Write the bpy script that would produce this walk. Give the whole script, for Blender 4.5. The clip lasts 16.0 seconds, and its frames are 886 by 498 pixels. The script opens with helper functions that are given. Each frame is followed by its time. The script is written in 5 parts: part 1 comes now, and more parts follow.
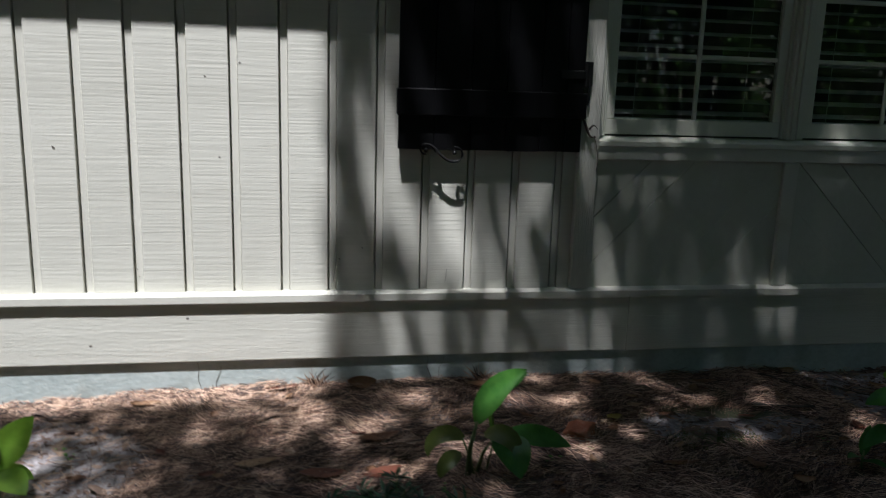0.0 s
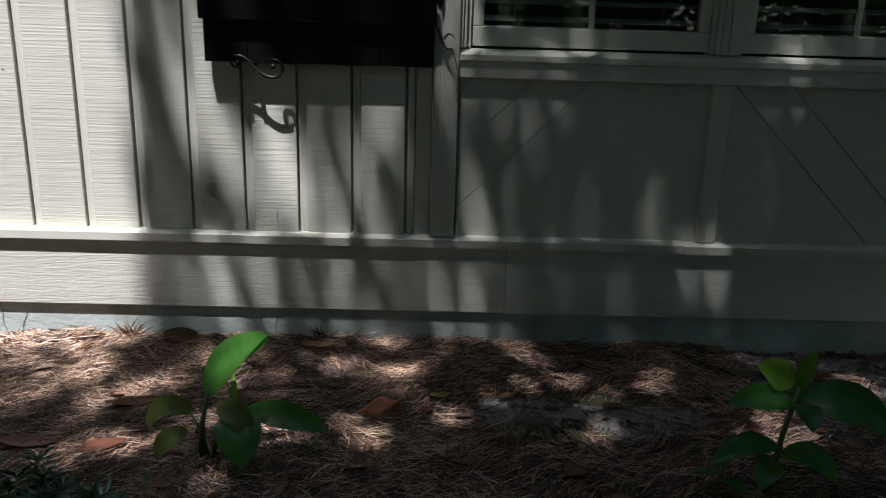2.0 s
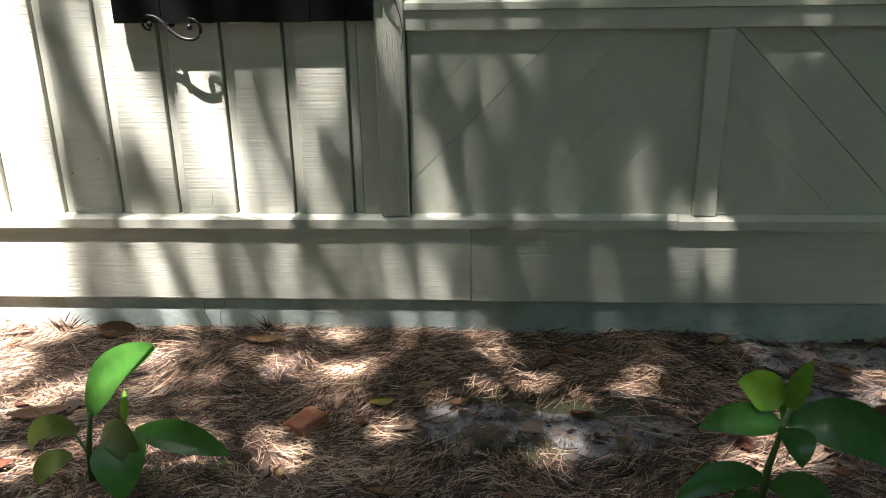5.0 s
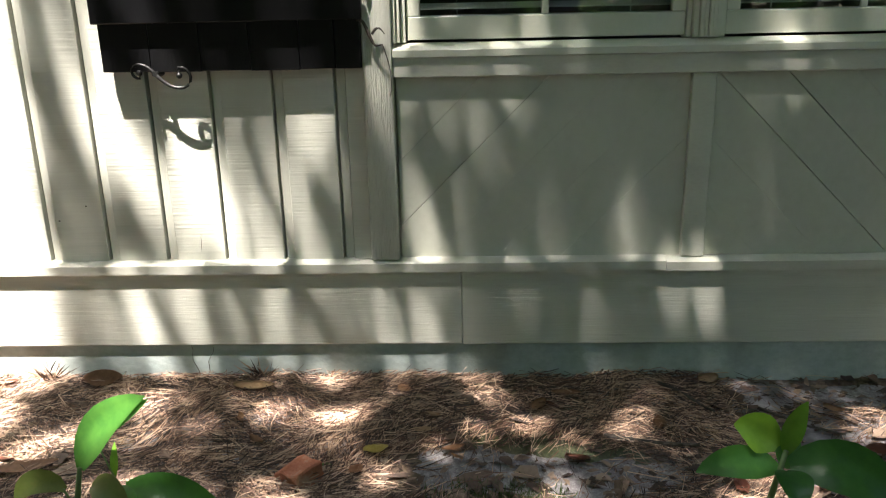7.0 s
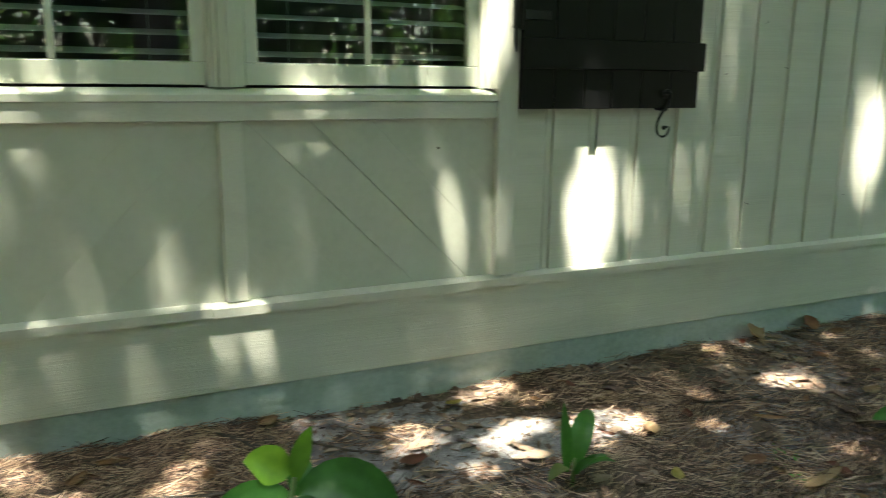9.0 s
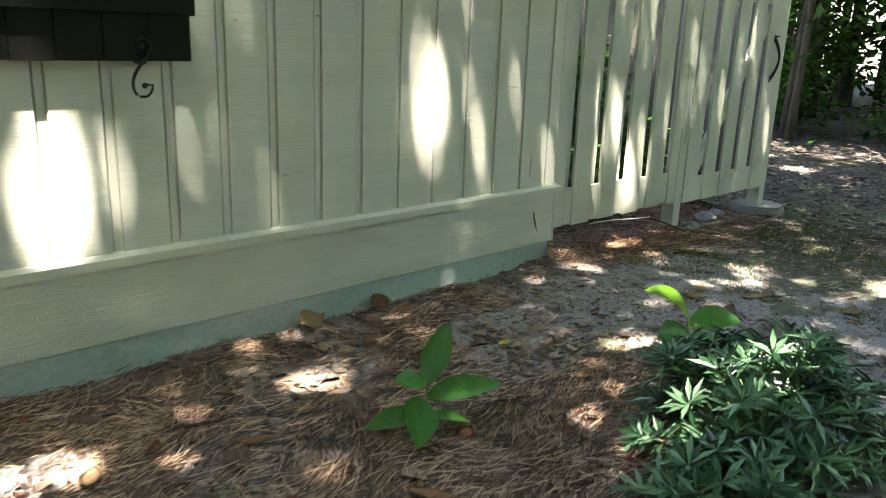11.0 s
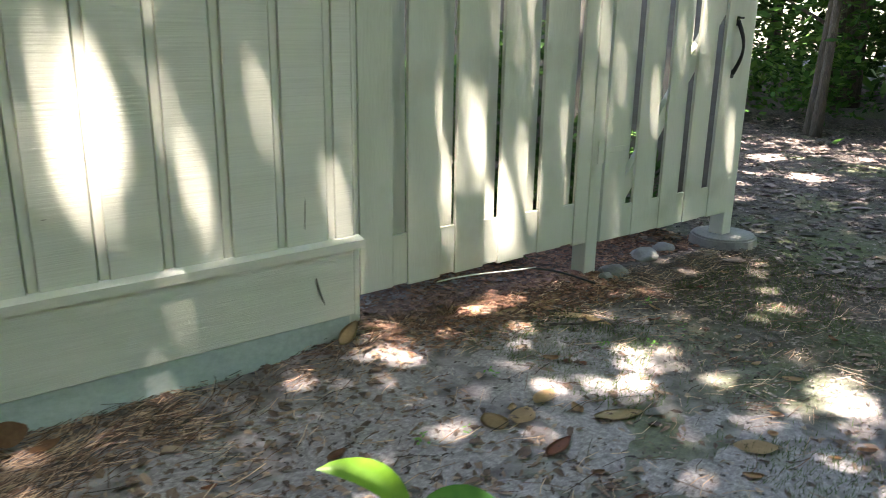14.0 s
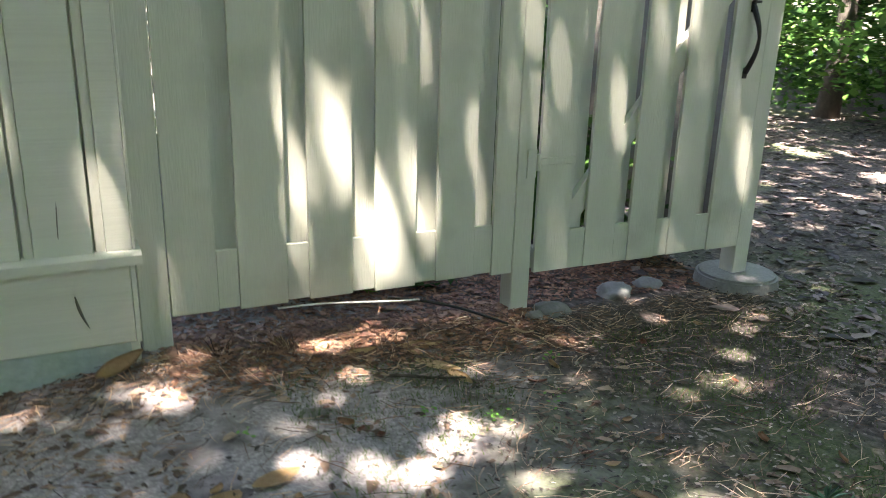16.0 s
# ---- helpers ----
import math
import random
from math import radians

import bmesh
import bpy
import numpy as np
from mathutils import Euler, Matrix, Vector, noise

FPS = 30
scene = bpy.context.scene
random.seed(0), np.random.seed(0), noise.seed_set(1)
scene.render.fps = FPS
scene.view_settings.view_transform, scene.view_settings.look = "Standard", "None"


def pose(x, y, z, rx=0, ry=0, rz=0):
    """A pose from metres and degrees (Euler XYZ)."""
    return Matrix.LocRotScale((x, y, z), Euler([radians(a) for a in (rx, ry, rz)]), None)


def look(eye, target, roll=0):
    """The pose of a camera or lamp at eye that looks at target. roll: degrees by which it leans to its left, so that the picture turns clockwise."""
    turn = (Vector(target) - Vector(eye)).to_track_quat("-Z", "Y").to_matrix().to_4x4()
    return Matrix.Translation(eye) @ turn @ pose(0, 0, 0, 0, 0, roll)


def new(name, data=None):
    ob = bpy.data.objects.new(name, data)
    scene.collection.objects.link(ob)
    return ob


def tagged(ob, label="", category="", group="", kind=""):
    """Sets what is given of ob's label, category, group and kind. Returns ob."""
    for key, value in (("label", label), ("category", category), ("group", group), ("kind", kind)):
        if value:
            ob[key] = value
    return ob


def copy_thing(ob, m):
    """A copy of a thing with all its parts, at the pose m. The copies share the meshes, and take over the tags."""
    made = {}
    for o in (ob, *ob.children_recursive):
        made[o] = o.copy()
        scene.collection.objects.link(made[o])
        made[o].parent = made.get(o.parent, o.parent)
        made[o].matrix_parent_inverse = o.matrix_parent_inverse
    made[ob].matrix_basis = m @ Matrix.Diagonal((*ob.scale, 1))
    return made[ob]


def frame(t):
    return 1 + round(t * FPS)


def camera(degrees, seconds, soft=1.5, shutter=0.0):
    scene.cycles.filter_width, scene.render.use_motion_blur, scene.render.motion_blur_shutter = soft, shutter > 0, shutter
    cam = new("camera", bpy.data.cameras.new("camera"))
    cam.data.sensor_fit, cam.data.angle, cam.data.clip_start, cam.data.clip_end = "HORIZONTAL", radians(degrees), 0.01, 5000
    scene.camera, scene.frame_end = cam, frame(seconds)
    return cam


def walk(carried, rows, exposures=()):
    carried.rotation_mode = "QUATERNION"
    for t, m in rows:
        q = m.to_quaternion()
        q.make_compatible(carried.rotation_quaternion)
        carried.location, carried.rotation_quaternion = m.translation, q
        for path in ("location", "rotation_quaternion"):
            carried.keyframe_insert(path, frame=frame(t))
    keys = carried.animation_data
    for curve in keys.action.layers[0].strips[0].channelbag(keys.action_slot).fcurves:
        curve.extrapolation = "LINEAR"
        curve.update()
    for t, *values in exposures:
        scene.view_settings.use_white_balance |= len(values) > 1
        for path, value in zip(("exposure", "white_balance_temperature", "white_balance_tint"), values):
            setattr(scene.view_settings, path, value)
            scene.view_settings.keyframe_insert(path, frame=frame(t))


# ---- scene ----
cam = camera(59.7, 16.0, soft=0.9, shutter=0.35)
PATH = [
    (0, (-0.082, 0.537, 1.447), (0.26, 2.466, 1.042), 1.8),
    (0.5, (0.241, 0.595, 1.395), (0.52, 2.515, 0.911), 4.6),
    (1, (0.597, 0.688, 1.401), (0.737, 2.618, 0.896), 3.9),
    (1.5, (0.914, 0.794, 1.361), (0.948, 2.73, 0.864), 2.4),
    (2, (1.109, 0.997, 1.32), (1.149, 2.921, 0.776), 1.7),
    (2.5, (1.262, 1.143, 1.282), (1.146, 3.057, 0.712), -1.0),
    (3, (1.399, 1.278, 1.288), (1.123, 3.169, 0.698), -2.0),
    (3.5, (1.463, 1.339, 1.327), (1.284, 3.232, 0.709), -0.8),
    (4, (1.465, 1.364, 1.31), (1.366, 3.26, 0.682), -0.5),
    (4.2, (1.47, 1.37, 1.309), (1.369, 3.26, 0.664), -0.6),
    (6.3, (1.452, 1.398, 1.306), (1.33, 3.281, 0.642), -0.9),
    (6.5, (1.443, 1.385, 1.31), (1.338, 3.272, 0.654), -1.1),
    (7, (1.442, 1.389, 1.334), (1.375, 3.304, 0.762), -1.2),
    (7.5, (1.442, 1.389, 1.339), (1.401, 3.321, 0.822), -0.8),
    (8, (1.517, 1.382, 1.264), (1.668, 3.328, 0.826), 1.0),
    (8.5, (1.575, 1.392, 1.306), (2.189, 3.243, 0.862), 1.8),
    (9, (1.772, 1.318, 1.293), (2.584, 3.095, 0.865), 0.6),
    (9.5, (1.922, 1.331, 1.251), (3.016, 2.946, 0.809), 1.1),
    (10, (2.198, 1.279, 1.283), (3.513, 2.696, 0.769), 1.4),
    (10.2, (2.322, 1.26, 1.296), (3.67, 2.636, 0.758), 1.9),
    (12.3, (3.701, 1.481, 1.297), (4.921, 2.998, 0.834), 0.9),
    (12.5, (3.806, 1.499, 1.292), (5.0, 3.039, 0.842), 0.5),
    (13, (4.136, 1.458, 1.308), (5.243, 3.055, 0.837), 0.7),
    (13.5, (4.379, 1.486, 1.302), (5.474, 3.078, 0.783), 0.6),
    (14, (4.612, 1.485, 1.334), (5.824, 2.974, 0.773), 0.9),
    (14.5, (4.94, 1.381, 1.363), (6.053, 2.934, 0.774), 1.1),
    (15, (5.24, 1.367, 1.373), (6.348, 2.915, 0.76), -0.1),
    (15.5, (5.62, 1.406, 1.387), (6.637, 3.03, 0.814), -1.0),
    (16, (5.984, 1.339, 1.309), (6.831, 3.053, 0.722), 1.6),
]
EXPOSURES = (
    (0.0, 1.05, 6000, 13), (1.0, 1.0, 6000, 14), (2.0, 1.2, 6150, 14), (2.5, 1.75, 6150, 12), (3.0, 1.65, 6300, 10), (3.5, 1.65, 6500, 9), (4.0, 2.3, 6600, 10), (7.0, 3.2, 6900, 11), (8.0, 3.5, 7000, 4), (9.0, 4.1, 7400, -2), (10.0, 4.25, 7550, 2), (13.0, 4.6, 7500, 13), (16.0, 4.5, 7400, 15),
)
walk(cam, [(t, look(eye, target, roll)) for t, eye, target, roll in PATH], EXPOSURES)

# ---- light ----
SUN = Vector((-0.55, -1.0, 3.4)).normalized()
world = bpy.data.worlds.new("sky")
scene.world = world
world.use_nodes = True
wn = world.node_tree
sky = wn.nodes.new("ShaderNodeTexSky")
sky.sky_type, sky.sun_disc = "NISHITA", False
sky.sun_elevation = math.asin(SUN.z)
sky.sun_rotation = math.atan2(SUN.x, SUN.y)
wn.links.new(sky.outputs["Color"], wn.nodes["Background"].inputs["Color"])
wn.nodes["Background"].inputs["Strength"].default_value = 0.05
sun = new("sun", bpy.data.lights.new("sun", "SUN"))
sun.data.energy, sun.data.angle, sun.data.color = 5.0, radians(0.55), (1.0, 0.98, 0.95)
sun.matrix_world = look(SUN * 30, (0, 0, 0))


# ---- materials ----
def material(name, colours, rough=0.7, scale=6.0, fine=60.0, bump=0.3, stretch=(1, 1, 1), metal=0.0, spec=0.5, per_object=0.0,
             per_island=0.0, dist=0.004, translucent=0.0, warp=0.0, stain=None):
    """Two scales of noise between the colours, fine relief, optional per-piece variation and stains."""
    m = bpy.data.materials.new(name)
    m.use_nodes = True
    n, l = m.node_tree.nodes, m.node_tree.links
    bsdf = n["Principled BSDF"]
    co = n.new("ShaderNodeTexCoord")
    mp = n.new("ShaderNodeMapping")
    mp.inputs["Scale"].default_value = stretch
    l.new(co.outputs["Object"], mp.inputs["Vector"])
    a = n.new("ShaderNodeTexNoise")
    a.inputs["Scale"].default_value, a.inputs["Detail"].default_value, a.inputs["Distortion"].default_value = scale, 5, warp
    b = n.new("ShaderNodeTexNoise")
    b.inputs["Scale"].default_value, b.inputs["Detail"].default_value, b.inputs["Distortion"].default_value = fine, 4, warp
    l.new(mp.outputs["Vector"], a.inputs["Vector"])
    l.new(mp.outputs["Vector"], b.inputs["Vector"])
    mix = n.new("ShaderNodeMath")
    mix.operation = "MULTIPLY_ADD"
    mix.inputs[1].default_value = 0.45
    l.new(b.outputs["Fac"], mix.inputs[0])
    half = n.new("ShaderNodeMath")
    half.operation = "MULTIPLY"
    half.inputs[1].default_value = 0.55
    l.new(a.outputs["Fac"], half.inputs[0])
    l.new(half.outputs[0], mix.inputs[2])
    fac = mix.outputs[0]
    for amount, node, out in ((per_object, "ShaderNodeObjectInfo", "Random"), (per_island, "ShaderNodeNewGeometry", "Random Per Island")):
        if amount:
            src = n.new(node)
            k = n.new("ShaderNodeMath")
            k.operation = "MULTIPLY_ADD"
            k.inputs[1].default_value, k.inputs[2].default_value = amount, -amount / 2
            l.new(src.outputs[out], k.inputs[0])
            s = n.new("ShaderNodeMath")
            s.operation = "ADD"
            l.new(fac, s.inputs[0])
            l.new(k.outputs[0], s.inputs[1])
            fac = s.outputs[0]
    ramp = n.new("ShaderNodeValToRGB")
    l.new(fac, ramp.inputs["Fac"])
    e = ramp.color_ramp.elements
    spread = 0.22 if not (per_object or per_island) else 0.36
    for i, c in enumerate(colours):
        p = 0.5 - spread + 2 * spread * i / max(1, len(colours) - 1)
        el = e[i] if i < 2 else e.new(p)
        el.position, el.color = p, (*c, 1)
    colour = ramp.outputs["Color"]
    if stain:
        tint, size, amount = stain
        st = n.new("ShaderNodeTexNoise")
        st.inputs["Scale"].default_value, st.inputs["Detail"].default_value = size, 6
        l.new(co.outputs["Object"], st.inputs["Vector"])
        sr = n.new("ShaderNodeMapRange")
        sr.inputs["From Min"].default_value, sr.inputs["From Max"].default_value, sr.inputs["To Max"].default_value = 0.55, 0.72, amount
        l.new(st.outputs["Fac"], sr.inputs["Value"])
        mx = n.new("ShaderNodeMix")
        mx.data_type = "RGBA"
        l.new(sr.outputs["Result"], mx.inputs["Factor"])
        l.new(colour, mx.inputs["A"])
        mx.inputs["B"].default_value = (*tint, 1)
        colour = mx.outputs["Result"]
    l.new(colour, bsdf.inputs["Base Color"])
    bsdf.inputs["Roughness"].default_value, bsdf.inputs["Metallic"].default_value = rough, metal
    bsdf.inputs["Specular IOR Level"].default_value = spec
    if bump:
        bp = n.new("ShaderNodeBump")
        bp.inputs["Strength"].default_value, bp.inputs["Distance"].default_value = bump, dist
        l.new(b.outputs["Fac"], bp.inputs["Height"])
        l.new(bp.outputs["Normal"], bsdf.inputs["Normal"])
    if translucent:
        tr = n.new("ShaderNodeBsdfTranslucent")
        l.new(colour, tr.inputs["Color"])
        ms = n.new("ShaderNodeMixShader")
        ms.inputs["Fac"].default_value = translucent
        l.new(bsdf.outputs["BSDF"], ms.inputs[1])
        l.new(tr.outputs["BSDF"], ms.inputs[2])
        l.new(ms.outputs["Shader"], n["Material Output"].inputs["Surface"])
    return m


PAINT = ((0.56, 0.55, 0.48), (0.62, 0.61, 0.535), (0.66, 0.65, 0.575))
M_SIDING = material("painted_rough_sawn_siding", PAINT, 0.62, 1.6, 26, 0.42, (0.12, 1, 6.0), dist=0.0035, stain=((0.44, 0.43, 0.37), 2.3, 0.25))
M_CHANNEL = material("painted_siding_channel", PAINT, 0.6, 1.6, 40, 0.2, (6, 6, 1), dist=0.002)
M_SKIRT = material("painted_wood_grain_board", PAINT, 0.6, 1.2, 14, 0.4, (0.35, 1, 8), dist=0.004, warp=1.6, stain=((0.42, 0.42, 0.37), 3.1, 0.3))
M_POST = material("painted_weathered_post", PAINT, 0.6, 2, 24, 0.9, (9, 9, 0.8), dist=0.005, warp=0.6, stain=((0.40, 0.39, 0.34), 4, 0.35))
M_TRIM = material("painted_trim", PAINT, 0.5, 2, 50, 0.25, (1, 1, 3), dist=0.002, stain=((0.36, 0.35, 0.30), 3.3, 0.35))
M_PANEL = material("painted_smooth_panel", ((0.52, 0.52, 0.44), (0.57, 0.57, 0.49), (0.60, 0.60, 0.52)), 0.55, 1.3, 35, 0.2, (1, 1, 1), dist=0.002, stain=((0.43, 0.44, 0.37), 2.1, 0.4))
M_FENCE = material("painted_fence_board", ((0.50, 0.50, 0.42), (0.57, 0.57, 0.49), (0.61, 0.60, 0.53)), 0.62, 1.5, 22, 0.55, (7, 7, 0.7), dist=0.003, per_object=0.10, stain=((0.34, 0.34, 0.27), 3.0, 0.45))
M_SASH = material("cream_window_paint", ((0.66, 0.66, 0.56), (0.72, 0.72, 0.62)), 0.4, 2, 60, 0.1, dist=0.001)
M_FOUND = material("grey_blue_foundation", ((0.36, 0.41, 0.40), (0.46, 0.52, 0.50), (0.56, 0.61, 0.59)), 0.75, 2.2, 40, 0.5, (1, 1, 1.6), dist=0.004, stain=((0.20, 0.20, 0.17), 5, 0.5))
M_BLACK = material("black_shutter_paint", ((0.003, 0.003, 0.0035), (0.006, 0.006, 0.007)), 0.34, 3, 30, 0.35, (6, 6, 0.8), dist=0.002, spec=0.2, stain=((0.012, 0.012, 0.012), 6, 0.4))
M_IRON = material("black_iron", ((0.008, 0.008, 0.008), (0.02, 0.02, 0.02)), 0.45, 20, 120, 0.4, metal=0.4, dist=0.001)
M_GLASS = bpy.data.materials.new("window_glass")
M_GLASS.use_nodes = True
_g = M_GLASS.node_tree.nodes["Principled BSDF"]
_g.inputs["Base Color"].default_value = (0.9, 0.95, 0.93, 1)
_g.inputs["Roughness"].default_value, _g.inputs["IOR"].default_value = 0.01, 1.55
_g.inputs["Transmission Weight"].default_value = 1.0
M_BLIND = material("white_blind_slat", ((0.55, 0.57, 0.56), (0.62, 0.64, 0.62)), 0.45, 3, 30, 0.05)
M_ROOM = material("room_wall_shade", ((0.10, 0.09, 0.08), (0.14, 0.13, 0.12)), 0.9, 2, 20, 0.1)
M_ROOF = material("grey_roof_shingle", ((0.08, 0.08, 0.08), (0.14, 0.13, 0.12)), 0.9, 4, 60, 0.6, dist=0.01)
M_SAND = material("grey_sand", ((0.09, 0.083, 0.083), (0.23, 0.21, 0.212), (0.46, 0.43, 0.43)), 0.95, 60, 220, 0.9, dist=0.004)
M_NEEDLE = material("dry_pine_needle", ((0.020, 0.010, 0.007), (0.145, 0.070, 0.041), (0.58, 0.40, 0.28)), 0.65, 5, 20, 0, per_island=0.9)
M_FARLITTER = material("dark_fallen_leaves", ((0.025, 0.018, 0.018), (0.085, 0.06, 0.056), (0.22, 0.165, 0.15)), 0.6, 5, 40, 0.3, per_island=0.9)
M_GREYLITTER = material("grey_brown_crumbs", ((0.03, 0.024, 0.022), (0.11, 0.085, 0.075), (0.30, 0.25, 0.22)), 0.8, 5, 40, 0.3, per_island=0.9)
M_LITTER = material("crumbled_leaf_litter", ((0.045, 0.028, 0.022), (0.135, 0.085, 0.06), (0.32, 0.23, 0.17)), 0.75, 5, 40, 0.3, per_island=0.75)
M_DEAD = material("dry_leaf", ((0.20, 0.095, 0.05), (0.34, 0.19, 0.10), (0.52, 0.36, 0.21)), 0.6, 9, 70, 0.5, dist=0.002, per_object=0.6, translucent=0.15)
M_TAN = material("tan_dry_leaf", ((0.34, 0.22, 0.11), (0.48, 0.34, 0.19), (0.60, 0.47, 0.30)), 0.6, 9, 70, 0.5, dist=0.002, per_object=0.5, translucent=0.12)
M_REDLITTER = material("red_brown_leaf_heap", ((0.07, 0.03, 0.02), (0.17, 0.08, 0.05), (0.32, 0.17, 0.11)), 0.65, 5, 40, 0.3, per_island=0.75)
M_REDLEAF = material("red_brown_leaf", ((0.13, 0.045, 0.025), (0.24, 0.085, 0.05)), 0.5, 9, 70, 0.5, dist=0.002, per_object=0.4)
M_YELLOW = material("yellow_fallen_leaf", ((0.42, 0.34, 0.07), (0.60, 0.50, 0.16)), 0.55, 30, 120, 0.3, translucent=0.2)
M_BRICK = material("red_brick", ((0.28, 0.085, 0.045), (0.40, 0.14, 0.075), (0.50, 0.22, 0.13)), 0.85, 22, 150, 0.8, dist=0.003, stain=((0.45, 0.35, 0.28), 25, 0.5))
M_STONE = material("grey_stone", ((0.11, 0.11, 0.105), (0.19, 0.185, 0.18), (0.29, 0.28, 0.27)), 0.85, 12, 80, 0.7, dist=0.004, per_object=0.3)
M_CANNA = material("broad_green_leaf", ((0.035, 0.12, 0.025), (0.06, 0.20, 0.035), (0.11, 0.29, 0.05)), 0.34, 5, 40, 0.25, (1, 1, 1), dist=0.002, per_object=0.3, translucent=0.42)
# Lime of young leaves, also the lighter copy for sunlit canna leaves.
M_LIME = material("lime_and_sunlit_leaf", ((0.09, 0.21, 0.02), (0.15, 0.31, 0.03), (0.24, 0.42, 0.05)), 0.36, 5, 40, 0.25, dist=0.002, per_object=0.4, translucent=0.42)
M_STEM = material("green_stem", ((0.10, 0.17, 0.05), (0.17, 0.24, 0.08)), 0.5, 10, 60, 0.2, translucent=0.1)
M_BRONZE = material("wilting_leaf", ((0.07, 0.10, 0.025), (0.13, 0.17, 0.04), (0.20, 0.18, 0.06)), 0.45, 8, 50, 0.3, per_object=0.3, translucent=0.3)
M_SHRUB = material("shrub_leaf", ((0.012, 0.045, 0.018), (0.04, 0.115, 0.045), (0.15, 0.27, 0.15)), 0.3, 4, 30, 0, per_island=0.9, translucent=0.1)
M_SPRIG = material("weed_leaf", ((0.06, 0.17, 0.03), (0.15, 0.33, 0.06)), 0.5, 10, 50, 0, per_island=0.5, translucent=0.3)
M_CROWN = material("tree_leaf", ((0.022, 0.065, 0.016), (0.05, 0.12, 0.028), (0.11, 0.22, 0.045)), 0.6, 0.6, 6, 0, per_island=0.7, translucent=0.3, spec=0.12)
M_BARK = material("grey_brown_bark", ((0.03, 0.025, 0.02), (0.07, 0.058, 0.048), (0.14, 0.12, 0.10)), 0.9, 4, 25, 0.9, (3, 3, 0.6), dist=0.02)
M_MOSS = material("moss", ((0.04, 0.075, 0.018), (0.09, 0.14, 0.03)), 0.9, 20, 150, 0.8, per_island=0.5)
M_CABLE = material("black_cable", ((0.01, 0.01, 0.01), (0.02, 0.02, 0.02)), 0.5, 20, 80, 0)
M_LIT_EDGE = material("sunlit_picket_edge_paint", ((0.62, 0.61, 0.56), (0.72, 0.71, 0.66)), 0.5, 20, 80, 0.1)
M_DARKWOOD_SHADE = material("grey_timber_and_shade", ((0.10, 0.09, 0.075), (0.18, 0.165, 0.14)), 0.85, 3, 30, 0.7, (1, 1, 8), dist=0.004)


# ---- mesh helpers ----
def box(bm, x0, x1, y0, y1, z0, z1, bevel=0.0):
    made = bmesh.ops.create_cube(bm, size=1.0)["verts"]
    for v in made:
        v.co = ((x0 + x1) / 2 + v.co.x * (x1 - x0), (y0 + y1) / 2 + v.co.y * (y1 - y0), (z0 + z1) / 2 + v.co.z * (z1 - z0))
    if bevel:
        edges = list({e for v in made for e in v.link_edges})
        bmesh.ops.bevel(bm, geom=edges, offset=bevel, segments=1, affect="EDGES", profile=0.6)
    return bm


def boxed(*args, bevel=0.0):
    return box(bmesh.new(), *args, bevel=bevel)


def tube(bm, points, radii, sides=8):
    """A round bar through the points, tapering by radii."""
    pts = [Vector(p) for p in points]
    rings = []
    for i, p in enumerate(pts):
        d = (pts[min(i + 1, len(pts) - 1)] - pts[max(i - 1, 0)]).normalized()
        u = d.cross(Vector((0.31, 0.17, 0.94)) if abs(d.z) < 0.9 else Vector((1, 0.1, 0))).normalized()
        w = d.cross(u)
        r = radii[i] if hasattr(radii, "__len__") else radii
        rings.append([bm.verts.new(p + r * (math.cos(a) * u + math.sin(a) * w)) for a in [2 * math.pi * k / sides for k in range(sides)]])
    for a, b in zip(rings, rings[1:]):
        for k in range(sides):
            bm.faces.new((a[k], a[(k + 1) % sides], b[(k + 1) % sides], b[k]))
    bm.faces.new(rings[0][::-1])
    bm.faces.new(rings[-1])
    return bm


def part(name, bm, mat, parent=None, label="", smooth=False):
    me = bpy.data.meshes.new(name)
    bmesh.ops.recalc_face_normals(bm, faces=bm.faces) if len(bm.faces) < 4000 and not smooth == "raw" else None
    bm.to_mesh(me)
    bm.free()
    me.materials.append(mat)
    if smooth:
        for p in me.polygons:
            p.use_smooth = True
    ob = new(name, me)
    if parent:
        ob.parent = parent
    if label:
        ob["label"] = label
    return ob


def piece(name, bm, mat, at, parent=None, label="", smooth=False):
    """A mesh modelled round its own base and set at a place."""
    ob = part(name, bm, mat, parent, label, smooth)
    ob.location = at
    return ob


def empty(name, at=(0, 0, 0), rz=0.0):
    ob = new(name)
    ob.location, ob.rotation_euler = at, (0, 0, radians(rz))
    ob.empty_display_size = 0.05
    return ob


def raw(name, verts, faces, mat, smooth=False):
    me = bpy.data.meshes.new(name)
    me.from_pydata(verts, [], faces)
    me.materials.append(mat)
    if smooth:
        me.polygons.foreach_set("use_smooth", [True] * len(me.polygons))
    return new(name, me)


